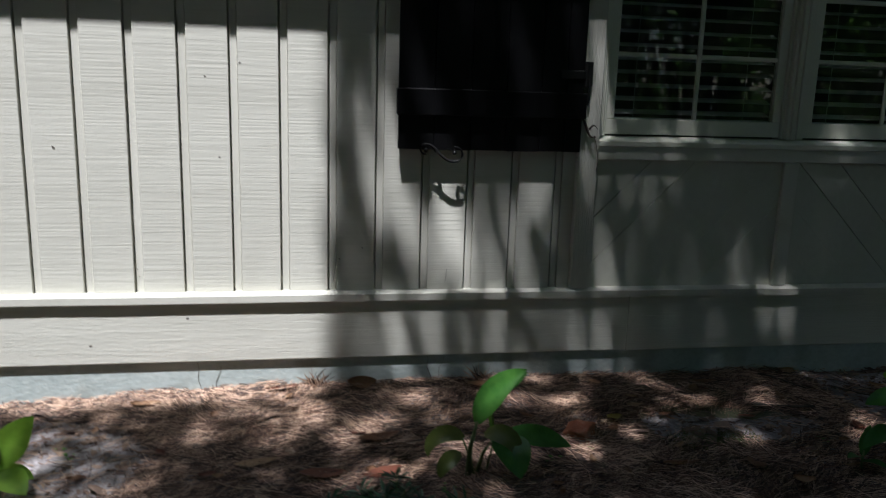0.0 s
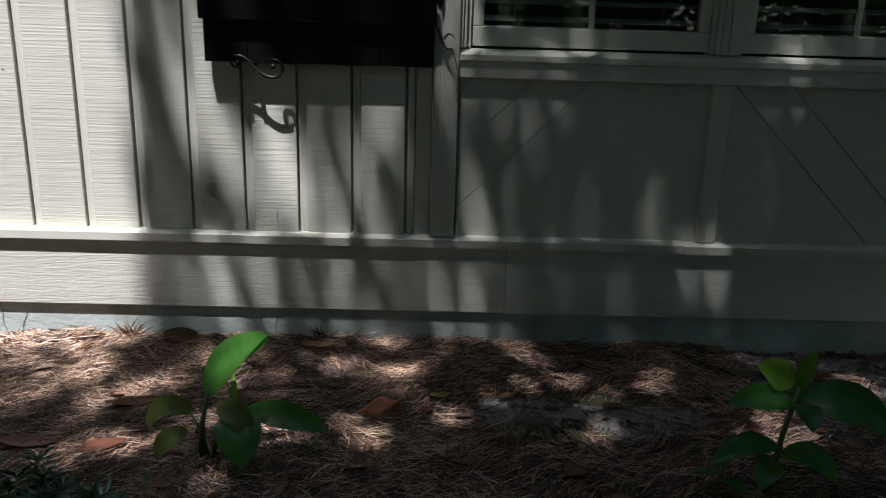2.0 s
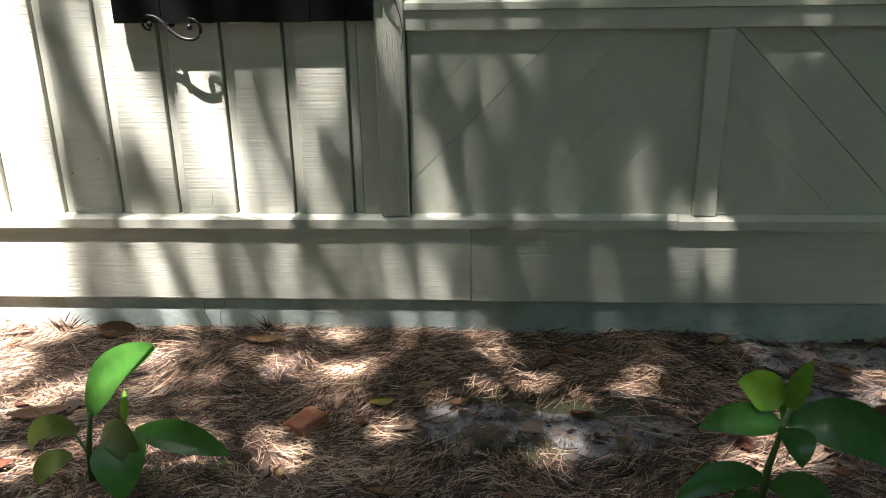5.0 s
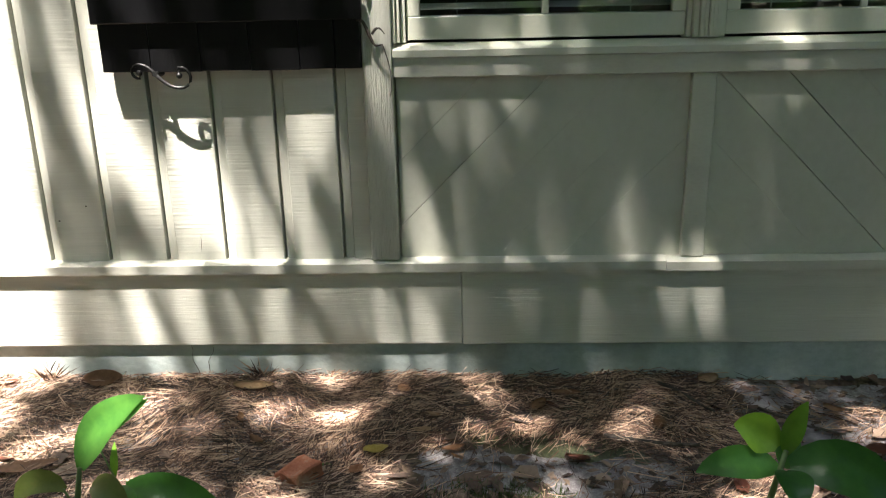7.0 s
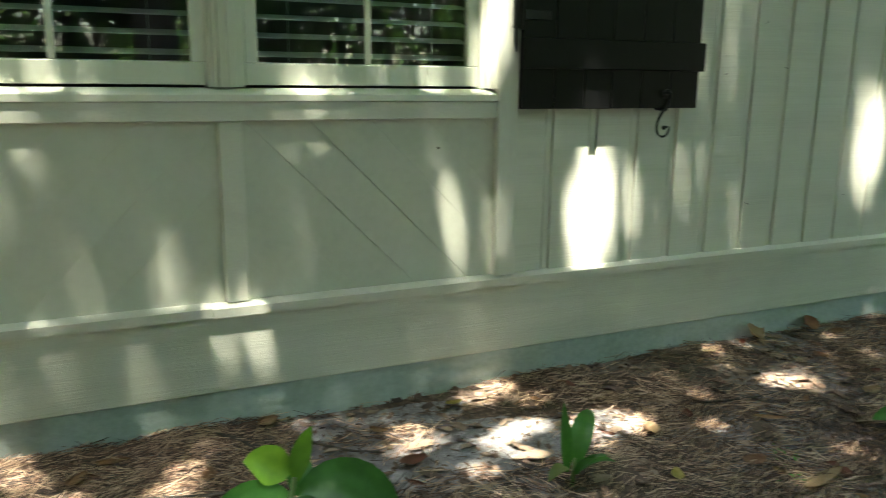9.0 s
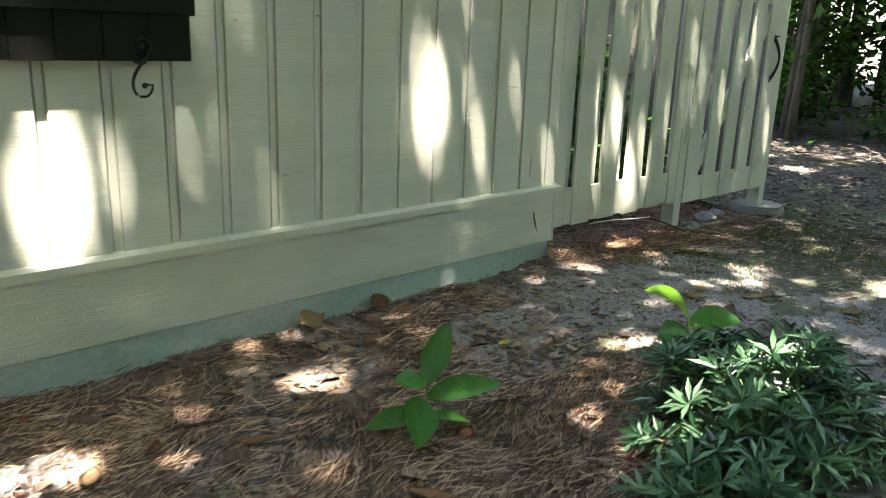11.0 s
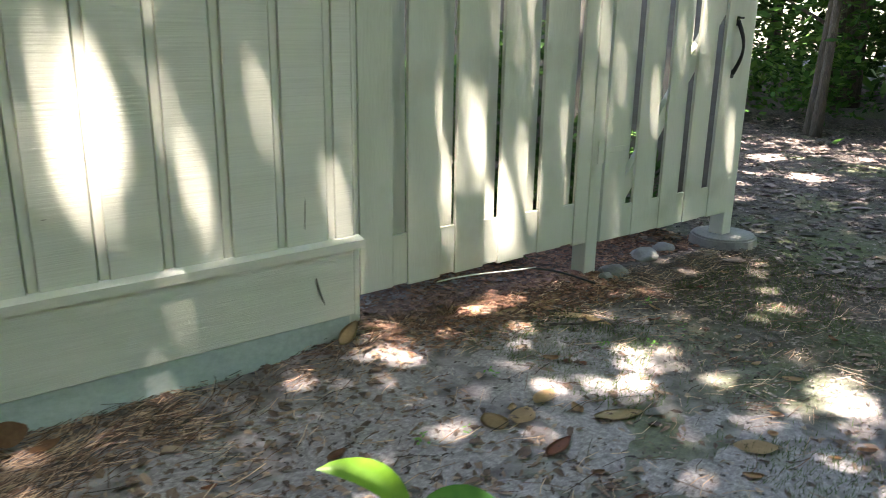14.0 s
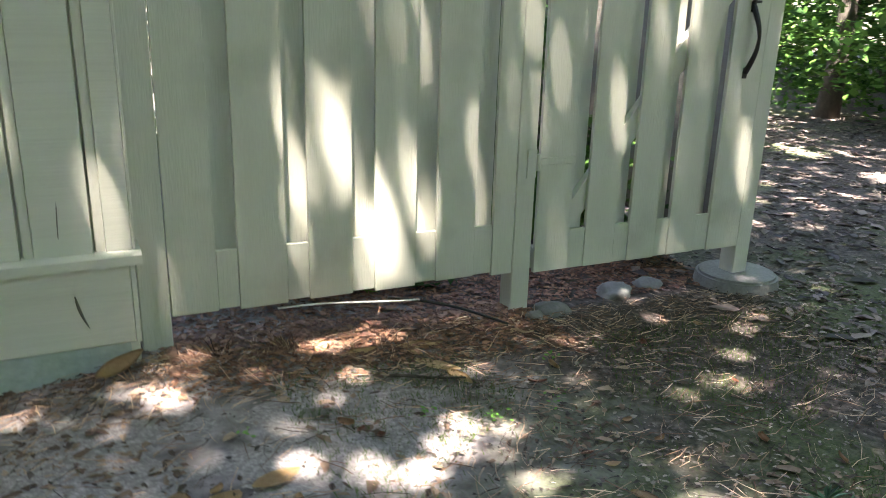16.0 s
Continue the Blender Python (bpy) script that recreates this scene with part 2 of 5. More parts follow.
def ground_z(x, y):
    """Height of the soil: a low bed along the wall that falls away to the yard and past the gate."""
    bed = 0.115 - 0.035 * max(0.0, min(1.0, (2.9 - y) / 2.0))
    bed += 0.035 * math.exp(-((x - 6.05) / 0.30) ** 2 - ((y - 3.85) / 0.3) ** 2)
    bed -= 0.05 * max(0.0, min(1.0, (-0.5 - x) / 0.8)) + 0.03 * math.exp(-((x - 2.6) / 0.5) ** 2) * max(0, min(1, (y - 3.2)))
    bed -= 0.105 * max(0.0, min(1.0, (x - 6.4) / 2.4)) + 0.05 * max(0.0, min(1.0, (x - 9) / 6))
    near = 1.0 if abs(x - 4) < 9 and abs(y - 3) < 6 else 0.3
    return bed + near * (0.016 * noise.noise((x * 2.1, y * 2.1, 0.3)) + 0.007 * noise.noise((x * 8, y * 8, 1.7)))


# ---- the house wall ----
FACE, BACK = 3.895, 3.927
X0, X1 = -4.2, 6.135
wall = tagged(part("wall_front", boxed(X0, 1.21, BACK, 4.10, 0.1, 2.62), M_CHANNEL), "cream painted house wall with vertical grooved siding", "wall", kind="structure")
part("wall_below_window", boxed(1.21, 3.158, 3.931, 4.10, 0.1, 1.20), M_CHANNEL, wall)
part("wall_above_window", boxed(1.21, 3.158, BACK, 4.10, 2.25, 2.62), M_CHANNEL, wall)
part("wall_beside_window", boxed(3.158, X1, BACK, 4.10, 0.1, 2.62), M_CHANNEL, wall)
side = tagged(part("wall_side", boxed(X1 - 0.18, X1, 4.10, 10.0, 0.1, 2.62), M_CHANNEL), "painted side wall of the house behind the fence", "wall", kind="structure")
foundation = tagged(part("foundation", boxed(X0, X1 - 0.03, 3.889, 4.08, -0.4, 0.2425), M_FOUND), "grey-blue painted concrete foundation strip above the soil", "foundation", kind="structure")
tagged(part("soffit", boxed(X0 - 0.3, X1 + 0.3, 3.665, 4.15, 2.55, 2.59), M_TRIM), "painted eave soffit board", "eave", kind="structure")
tagged(part("fascia", boxed(X0 - 0.3, X1 + 0.3, 3.64, 3.665, 2.53, 2.70), M_TRIM), "painted fascia board along the eave", "eave", kind="structure")
bm = bmesh.new()
va = [bm.verts.new(p) for p in ((X0 - 0.3, 3.625, 2.70), (X1 + 0.3, 3.625, 2.70), (X1 + 0.3, 8.0, 4.6), (X0 - 0.3, 8.0, 4.6), (X0 - 0.3, 3.625, 2.74), (X1 + 0.3, 3.625, 2.74), (X1 + 0.3, 8.0, 4.64), (X0 - 0.3, 8.0, 4.64))]
for q in ((0, 1, 2, 3), (4, 5, 6, 7), (0, 1, 5, 4), (1, 2, 6, 5), (2, 3, 7, 6), (3, 0, 4, 7)):
    bm.faces.new([va[i] for i in q])
tagged(part("roof", bm, M_ROOF), "grey shingle roof slope", "roof", kind="structure")

PITCH, CHANNEL = 0.2032, 0.036


def siding(start, stop, grid):
    """Proud boards between the channels; the grid line is a board's end and a channel's start."""
    k0, k1 = math.floor((start - grid) / PITCH) - 1, math.ceil((stop - grid) / PITCH) + 1
    for k in range(k0, k1):
        a, b = max(start, grid + k * PITCH + CHANNEL), min(stop, grid + (k + 1) * PITCH)
        if b - a > 0.02:
            d = random.uniform(-0.0012, 0.0012)
            part("channel_strip", boxed(b + 0.0074, min(stop, b + CHANNEL) - 0.0005, 3.9055, BACK + 0.002, 0.552, 2.55, bevel=0.001), M_CHANNEL, wall) if b < stop - 0.02 else None
            part("board", boxed(a + random.uniform(0, 0.002), b - random.uniform(0, 0.002), FACE + d, BACK + 0.004, 0.552, 2.55, bevel=0.0015), M_SIDING, wall)


siding(X0, 1.113, 0.0)
siding(3.243, X1, 3.381)


def board(name, x0, x1, y0, y1, z0, z1, mat, label, bevel=0.003, category="trim"):
    return tagged(part(name, boxed(x0, x1, y0, y1, z0, z1, bevel=bevel), mat), label, category, kind="structure")


def ledger(x0, x1, dz, ret=False):
    """A water table with a sloping top."""
    bm = bmesh.new()
    prof = ((3.857, 0.515), (3.857, 0.546), (3.897, 0.556), (3.925, 0.556), (3.925, 0.515))
    n = max(2, int((x1 - x0) / 0.25))
    rows = [[bm.verts.new((x0 + (x1 - x0) * i / n, y + 0.0012 * noise.noise((i * 0.9 + x0, y * 9, 0)), z + dz + 0.0015 * noise.noise((i * 0.7 + x0, z * 9, 3)))) for y, z in prof] for i in range(n + 1)]
    for a, b in zip(rows, rows[1:]):
        for k in range(5):
            bm.faces.new((a[k], a[(k + 1) % 5], b[(k + 1) % 5], b[k]))
    bm.faces.new(rows[0])
    bm.faces.new(rows[-1][::-1])
    return tagged(part("ledger_trim", bm, M_TRIM), "painted ledge trim running under the siding", "trim", kind="structure")


ledger(X0, 2.098, 0)
ledger(2.1005, X1 + 0.026, -0.003)
board("ledger_return", X1 + 0.001, X1 + 0.026, 3.9255, 4.03, 0.513, 0.553, M_TRIM, "ledge trim turning the house corner")
board("skirt_board", X0, 1.4150, 3.874, 3.9025, 0.247, 0.5148, M_SKIRT, "painted skirt board with raised wood grain")
board("skirt_board", 1.4168, X1 - 0.014, 3.8765, 3.9025, 0.243, 0.5118, M_SKIRT, "painted skirt board with raised wood grain")
board("skirt_corner", X1 - 0.0135, X1 + 0.004, 3.8775, 4.03, 0.240, 0.5118, M_SKIRT, "end of the skirt board at the house corner")
board("corner_board", X1 + 0.0005, X1 + 0.012, 3.897, 4.03, 0.5535, 2.50, M_POST, "painted corner board of the house")

board("window_post", 1.114, 1.208, 3.868, 3.93, 0.5562, 2.45, M_POST, "weathered painted post beside the window")
board("window_post", 3.160, 3.2425, 3.868, 3.93, 0.5532, 2.45, M_POST, "weathered painted post beside the window")
board("panel_post", 2.150, 2.226, 3.883, 3.93, 0.5535, 1.1555, M_TRIM, "short painted post between the panels below the window")
board("window_apron", 1.2085, 3.1595, 3.880, 3.93, 1.1560, 1.2190, M_TRIM, "painted rail under the window sill")


def panel(x0, x1, z0, z1, lean, phase, open_joints):
    """Diagonal boards cut to a rectangle."""
    base = tagged(part("diagonal_panel", boxed(x0, x1, 3.911, 3.9295, z0, z1), M_CHANNEL), "painted panel of diagonal tongue-and-groove boards below the window", "panel", kind="structure")
    step = 0.2165
    for k in range(-12, 16):
        g0, g1 = [0.0021 if q in open_joints else 0.0003 for q in (k, k + 1)]
        c0, c1 = phase + k * step + g0, phase + (k + 1) * step - g1
        poly = [(x0, z0), (x1, z0), (x1, z1), (x0, z1)]
        for sign, c in ((1, c0), (-1, c1)):
            out = []
            f = [sign * ((x - x0) - lean * (z - z0) - c) for x, z in poly]
            for i in range(len(poly)):
                j = (i + 1) % len(poly)
                if f[i] >= 0:
                    out.append(poly[i])
                if f[i] * f[j] < 0:
                    s = f[i] / (f[i] - f[j])
                    out.append((poly[i][0] + s * (poly[j][0] - poly[i][0]), poly[i][1] + s * (poly[j][1] - poly[i][1])))
            poly = out
            if len(poly) < 3:
                break
        if len(poly) < 3:
            continue
        bm = bmesh.new()
        d = random.uniform(-0.0006, 0.0006)
        fr = [bm.verts.new((x, 3.903 + d, z)) for x, z in poly]
        bk = [bm.verts.new((x, 3.9115, z)) for x, z in poly]
        bm.faces.new(fr)
        for i in range(len(poly)):
            j = (i + 1) % len(poly)
            bm.faces.new((fr[i], fr[j], bk[j], bk[i]))
        part("board", bm, M_PANEL, base)


panel(1.2150, 2.1495, 0.5545, 1.1558, 1, -0.33, (0, 1))
panel(2.2265, 3.1595, 0.5545, 1.1558, -1, 0.178, (2, 3))


# ---- windows ----
def window(name, x0, x1):
    """One sash with muntins, glass and a blind behind."""
    win = tagged(empty(name, ((x0 + x1) / 2, 3.95, 1.27)), "cream framed window with white horizontal blinds behind the glass", "window", kind="structure")
    inv = Matrix.Translation((-(x0 + x1) / 2, -3.95, -1.27))

    def add(pname, bm, mat, label=""):
        bmesh.ops.transform(bm, matrix=inv, verts=bm.verts)
        return part(pname, bm, mat, win, label)
    zt = 2.215
    s = 0.043
    add("bottom_rail", boxed(x0, x1, 3.930, 3.965, 1.270, 1.341, bevel=0.003), M_SASH)
    add("top_rail", boxed(x0, x1, 3.930, 3.965, zt - 0.06, zt, bevel=0.003), M_SASH)
    add("stile", boxed(x0, x0 + s, 3.9305, 3.9645, 1.3412, zt - 0.0602, bevel=0.003), M_SASH)
    add("stile", boxed(x1 - s, x1, 3.9305, 3.9645, 1.3412, zt - 0.0602, bevel=0.003), M_SASH)
    xm = (x0 + x1) / 2
    add("muntin", boxed(xm - 0.011, xm + 0.011, 3.936, 3.9475, 1.3414, zt - 0.0604, bevel=0.003), M_SASH)
    for z in (1.628, 1.905):
        add("muntin", boxed(x0 + s, xm - 0.0112, 3.937, 3.9475, z - 0.010, z + 0.010, bevel=0.003), M_SASH)
        add("muntin", boxed(xm + 0.0112, x1 - s, 3.937, 3.9475, z - 0.010, z + 0.010, bevel=0.003), M_SASH)
    pane = add("pane", boxed(x0 + s + 0.001, x1 - s - 0.001, 3.9485, 3.9525, 1.3415, zt - 0.0605), M_GLASS)
    pane.visible_shadow = False
    sl = bmesh.new()
    z = 1.372
    while z < zt - 0.05:
        q = [sl.verts.new(p) for p in ((x0 + 0.02, 4.000, z - 0.010), (x1 - 0.02, 4.000, z - 0.010), (x1 - 0.02, 4.028, z + 0.001), (x0 + 0.02, 4.028, z + 0.001), (x1 - 0.02, 4.056, z + 0.008), (x0 + 0.02, 4.056, z + 0.008))]
        r = [sl.verts.new(v.co + Vector((0, 0, 0.003))) for v in q]
        for f in ((0, 1, 2, 3), (3, 2, 4, 5)):
            sl.faces.new([q[i] for i in f])
            sl.faces.new([r[i] for i in f])
        sl.faces.new((q[0], q[1], r[1], r[0]))
        sl.faces.new((q[4], q[5], r[5], r[4]))
        z += 0.061
    add("blind", sl, M_BLIND, "white horizontal blind slats tilted open")
    for cx in (x0 + 0.16, x1 - 0.16):
        add("blind_cord", boxed(cx - 0.0012, cx + 0.0012, 3.996, 3.9985, 1.345, zt - 0.05), M_BLIND)
    add("blind_rail", boxed(x0 + 0.02, x1 - 0.02, 4.000, 4.044, 1.332, 1.345, bevel=0.003), M_BLIND)
    return win


window("window_1", 1.252, 2.128)
window("window_2", 2.252, 3.100)


def moulding(x0, steps, z0, z1, label):
    """Stepped upright moulding; steps are width and front pairs."""
    bm = bmesh.new()
    x = x0
    for w, y in steps:
        box(bm, x, x + w - 0.0015, y, 3.985, z0, z1, bevel=0.002)
        x += w
    tagged(part("window_moulding", bm, M_SASH), label, "trim", kind="structure")


moulding(1.2085, ((0.013, 3.884), (0.013, 3.896), (0.0165, 3.915)), 1.2625, 2.25, "fluted cream jamb moulding of the window")
moulding(2.1295, ((0.016, 3.918), (0.018, 3.900), (0.014, 3.888), (0.013, 3.893), (0.014, 3.886), (0.016, 3.900), (0.030, 3.918)), 1.2625, 2.25, "fluted cream mullion between the windows")
moulding(3.1015, ((0.018, 3.915), (0.020, 3.896), (0.0195, 3.884)), 1.2625, 2.25, "fluted cream jamb moulding of the window")
bm = bmesh.new()
prof = ((3.872, 1.2195), (3.872, 1.2400), (3.884, 1.2470), (3.930, 1.2610), (3.985, 1.2610), (3.985, 1.2195))
ends = [[bm.verts.new((x, y, z)) for y, z in prof] for x in (1.2088, 3.1592)]
for k in range(6):
    bm.faces.new((ends[0][k], ends[0][(k + 1) % 6], ends[1][(k + 1) % 6], ends[1][k]))
bm.faces.new(ends[0])
bm.faces.new(ends[1][::-1])
tagged(part("window_sill", bm, M_SASH), "cream sloping window sill", "window sill", kind="structure")
# Unseen room box; the dimness indoors is put into its dark colour.
room = tagged(part("room_floor", boxed(0.9, 3.5, 4.11, 7.0, 0.55, 0.6), M_ROOM), "floor inside the room, coloured dark for the dim interior", "floor", kind="structure")
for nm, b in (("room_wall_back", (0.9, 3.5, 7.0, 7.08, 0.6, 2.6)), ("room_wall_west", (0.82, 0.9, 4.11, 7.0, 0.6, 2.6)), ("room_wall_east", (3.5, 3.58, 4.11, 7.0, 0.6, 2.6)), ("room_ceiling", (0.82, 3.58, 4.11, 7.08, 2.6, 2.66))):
    tagged(part(nm, boxed(*b), M_ROOM), "room surface behind the blinds, coloured dark for the dim interior", "wall", kind="structure")


# ---- shutters ----
def shutter(x0, x1, joints, hinge_side):
    sh = tagged(empty("shutter", (x0, 3.89, 1.19)), "black painted board shutter with a thick batten, fixed to the siding", "shutter", "pair of window shutters")
    xs = [x0, *joints, x1]

    def add(n, bm, mat=M_BLACK, label="", parent=None):
        bmesh.ops.transform(bm, matrix=Matrix.Translation((-x0, -3.89, -1.19)), verts=bm.verts)
        return part(n, bm, mat, parent or sh, label)
    for a, b in zip(xs, xs[1:]):
        d = random.uniform(-0.0012, 0.0012)
        add("plank", boxed(a + 0.0007, b - 0.0007, 3.850 + d, 3.876, 1.190 + random.uniform(-0.0015, 0.0015), 2.36, bevel=0.002))
    for z in (1.337, 2.08):
        add("batten", boxed(x0 - 0.010, x1 + 0.010, 3.826, 3.8485, z, z + 0.112, bevel=0.003))
    for z in (1.30, 2.2):
        add("spacer", boxed(x0 + 0.06, x1 - 0.06, 3.8765, 3.8935, z, z + 0.05))
    hx = x1 if hinge_side > 0 else x0
    for z in (1.51, 2.15):
        strap = add("hinge", boxed(min(hx, hx - hinge_side * 0.11), max(hx, hx - hinge_side * 0.11), 3.842, 3.8495, z, z + 0.035, bevel=0.002), M_IRON, "black iron strap hinge")
        bm = bmesh.new()
        tube(bm, [(hx + hinge_side * 0.008, 3.852, z - 0.035), (hx + hinge_side * 0.008, 3.852, z + 0.065)], 0.010, 8)
        add("hinge_pin", bm, M_IRON)
        a, b = sorted((hx + hinge_side * 0.004, hx + hinge_side * 0.038))
        add("pintle_plate", boxed(a, b, 3.8535, 3.8670, z - 0.03, z + 0.075, bevel=0.002), M_IRON, "black iron pintle plate on the post")
        bm = bmesh.new()
        tube(bm, [(hx + hinge_side * 0.026, 3.860, z - 0.03), (hx + hinge_side * 0.026, 3.858, z - 0.085), (hx + hinge_side * 0.024, 3.858, z - 0.115)], [0.007, 0.008, 0.003], 8)
        add("pintle_drop", bm, M_IRON)
    return sh


shutter(0.295, 1.113, (0.45, 0.609, 0.765, 0.921, 1.033), 1)
shutter(3.2435, 4.079, (0.385 + 3.0, 3.52, 3.647, 3.79, 3.935), -1)


def shutter_dog(at, turn):
    """An S-scroll holdback of flat iron."""
    dog = tagged(empty("shutter_dog", at), "black wrought iron scroll holding back the shutter", "shutter dog", "shutter dogs")
    for name, k in (("scroll", 1.0), ("curl", -0.66)):
        arm = [(0.072 * s, -0.040 * math.sin(s * math.pi / 2) ** 0.9) for s in [i / 7 for i in range(7)]]
        hook = [(0.078 + 0.034 * math.sin(a), -0.008 - 0.032 * math.cos(a)) for a in [math.pi * 0.13 * i for i in range(9)]]
        line = arm + hook + [(0.075, 0.012), (0.070, 0.000)]
        bm = bmesh.new()
        tube(bm, [(x * k, 0, z * k) for x, z in line], [0.0062 - 0.0026 * i / len(line) for i in range(len(line))], 8)
        bmesh.ops.create_uvsphere(bm, u_segments=12, v_segments=8, radius=0.0095, matrix=Matrix.Translation((0.076 * k, 0, -0.002 * k)))
        part(name, bm, M_IRON, dog, smooth=True).rotation_euler = (0, radians(turn), 0)
    bm = bmesh.new()
    tube(bm, [(0, -0.006, 0), (0, 0.058, 0)], 0.009, 8)
    b = part("spike", bm, M_IRON, dog)
    b.rotation_euler = (0, radians(turn), 0)
    return dog


shutter_dog((0.465, 3.838, 1.185), 3)
shutter_dog((3.907, 3.838, 1.188), 88)


# ---- fence and gate ----
FY = 4.035
fence = tagged(empty("fence", (6.18, FY, 0.25)), "cream painted shadow-box board fence joined to the house corner", "fence")
gate = tagged(empty("gate", (7.76, FY, 0.23)), "closed cream painted board gate with a diagonal brace and black pull", "gate")


def fpart(owner, name, bm, mat=M_FENCE, label=""):
    bmesh.ops.transform(bm, matrix=Matrix.Translation(-owner.location), verts=bm.verts)
    return part(name, bm, mat, owner, label)


TOP = 1.95
fpart(fence, "post", boxed(6.150, 6.252, FY + 0.004, FY + 0.10, 0.05, TOP + 0.03, bevel=0.004))
fpart(fence, "post", boxed(7.648, 7.738, FY - 0.004, FY + 0.09, -0.1, TOP + 0.03, bevel=0.004))
for a, b in ((6.2545, 6.417), (6.495, 6.673), (6.758, 6.930), (7.022, 7.194), (7.285, 7.459), (7.547, 7.6465)):
    d = random.uniform(-0.002, 0.002)
    fpart(fence, "picket", boxed(a, b, FY + d, FY + 0.019, 0.252 + random.uniform(-0.006, 0.006) - 0.006 * (a - 6.2), TOP, bevel=0.002))
for a, b in ((6.417, 6.495), (6.673, 6.758), (6.930, 7.022), (7.194, 7.285), (7.459, 7.547)):
    m = (a + b) / 2 - 0.010
    fpart(fence, "back_picket", boxed(m - 0.077, m + 0.077, FY + 0.060, FY + 0.078, 0.262, TOP, bevel=0.002))
    fpart(fence, "filler", boxed(a + 0.001, b - 0.001, FY + 0.004, FY + 0.0185, 0.254, 0.476 - 0.012 * (a - 6.4), bevel=0.002))
for z in (0.27, 1.72):
    fpart(fence, "rail", boxed(6.2525, 7.6475, FY + 0.0195, FY + 0.0592, z + 0.004, z + 0.09, bevel=0.002))
gx = ((7.760, 7.936), (8.022, 8.186), (8.268, 8.428), (8.506, 8.670), (8.757, 8.962))
for a, b in gx:
    d = random.uniform(-0.002, 0.002)
    fpart(gate, "picket", boxed(a, b, FY + d, FY + 0.019, 0.225 + random.uniform(-0.004, 0.004), TOP - 0.05, bevel=0.002))
for (a0, a), (b, b0) in zip(gx, gx[1:]):
    fpart(gate, "filler", boxed(a + 0.001, b - 0.001, FY + 0.004, FY + 0.0185, 0.227, 0.408, bevel=0.002))
    m = (a + b) / 2 - 0.006
    fpart(gate, "back_picket", boxed(m - 0.062, m + 0.062, FY + 0.060, FY + 0.078, 0.262, TOP - 0.06, bevel=0.002))
for z in (0.24, 1.62):
    fpart(gate, "gate_rail", boxed(7.762, 8.960, FY + 0.0195, FY + 0.058, z, z + 0.10, bevel=0.002))
bm = boxed(-0.72, 0.72, FY + 0.0195, FY + 0.057, -0.045, 0.045, bevel=0.002)
bmesh.ops.transform(bm, matrix=Matrix.Translation((8.36, 0, 0.98)) @ Matrix.Rotation(-math.atan2(1.0, 0.80), 4, "Y"), verts=bm.verts)
fpart(gate, "brace", bm)
hg = fpart(gate, "hinge", boxed(7.752, 7.935, FY - 0.0085, FY - 0.0025, 0.705, 0.735, bevel=0.002), M_FENCE, "painted-over strap hinge")
fpart(gate, "hinge_plate", boxed(7.690, 7.737, FY - 0.0105, FY - 0.0045, 0.655, 0.775, bevel=0.002))
bm = bmesh.new()
tube(bm, [(7.745, FY - 0.010, 0.685), (7.745, FY - 0.010, 0.755)], 0.010, 8)
fpart(gate, "hinge_knuckle", bm)
bm = bmesh.new()
line = [(8.852 + 0.012 * math.sin(3.0 * s), FY - 0.006 - 0.045 * math.sin(math.pi * s), 1.375 - 0.30 * s) for s in [i / 16 for i in range(17)]]
tube(bm, line, [0.008 + 0.005 * abs(math.cos(math.pi * i / 16)) for i in range(17)], 8)
box(bm, 8.838, 8.868, FY - 0.008, FY - 0.002, 1.345, 1.40, bevel=0.003)
box(bm, 8.838, 8.868, FY - 0.008, FY - 0.002, 1.05, 1.10, bevel=0.003)
fpart(gate, "pull_handle", bm, M_IRON, "black iron thumb-latch pull")
bm = bmesh.new()
box(bm, 8.832, 8.878, FY - 0.030, FY - 0.008, 1.385, 1.397, bevel=0.003)
fpart(gate, "thumb_latch", bm, M_IRON)
tagged(part("gate_post", boxed(8.966, 9.062, FY + 0.004, FY + 0.10, -0.1, TOP + 0.05, bevel=0.004), M_FENCE), "cream painted gate post set in a concrete footing", "post")
# The dark colour of this far side stands in for shade in the enclosure.
tagged(part("fence_return", boxed(9.02, 9.06, FY + 0.11, 8.5, 0.2, TOP, bevel=0.003), M_DARKWOOD_SHADE), "far side of the fenced enclosure, coloured dark for the shade inside", "fence")
bm = bmesh.new()
bmesh.ops.create_cone(bm, cap_ends=True, segments=28, radius1=0.215, radius2=0.20, depth=0.09)
bmesh.ops.bevel(bm, geom=[e for e in bm.edges if all(v.co.z > 0 for v in e.verts)], offset=0.012, segments=2, affect="EDGES")
tagged(piece("concrete_footing", bm, M_STONE, (9.02, 4.06, ground_z(9.02, 4.06) + 0.018)), "round grey concrete footing under the gate post", "footing")


def rock(at, size, squash=0.6, label="rough grey stone half sunk in the soil"):
    bm = bmesh.new()
    bmesh.ops.create_icosphere(bm, subdivisions=3, radius=1)
    o = Vector(at) * 7.3
    for v in bm.verts:
        k = 1 + 0.35 * noise.noise(v.co * 1.3 + o) + 0.12 * noise.noise(v.co * 4 + o)
        v.co = Vector((v.co.x * k * size, v.co.y * k * size * 0.8, v.co.z * k * size * squash))
    return tagged(piece("stone", bm, M_STONE, (at[0], at[1], ground_z(at[0], at[1]) + size * squash * 0.02), smooth=True), label, "stone")


for s in ((7.83, 3.98, 0.085), (7.72, 3.94, 0.05), (8.28, 4.12, 0.10), (8.52, 4.16, 0.075)):
    rock((s[0], s[1], 0), s[2])
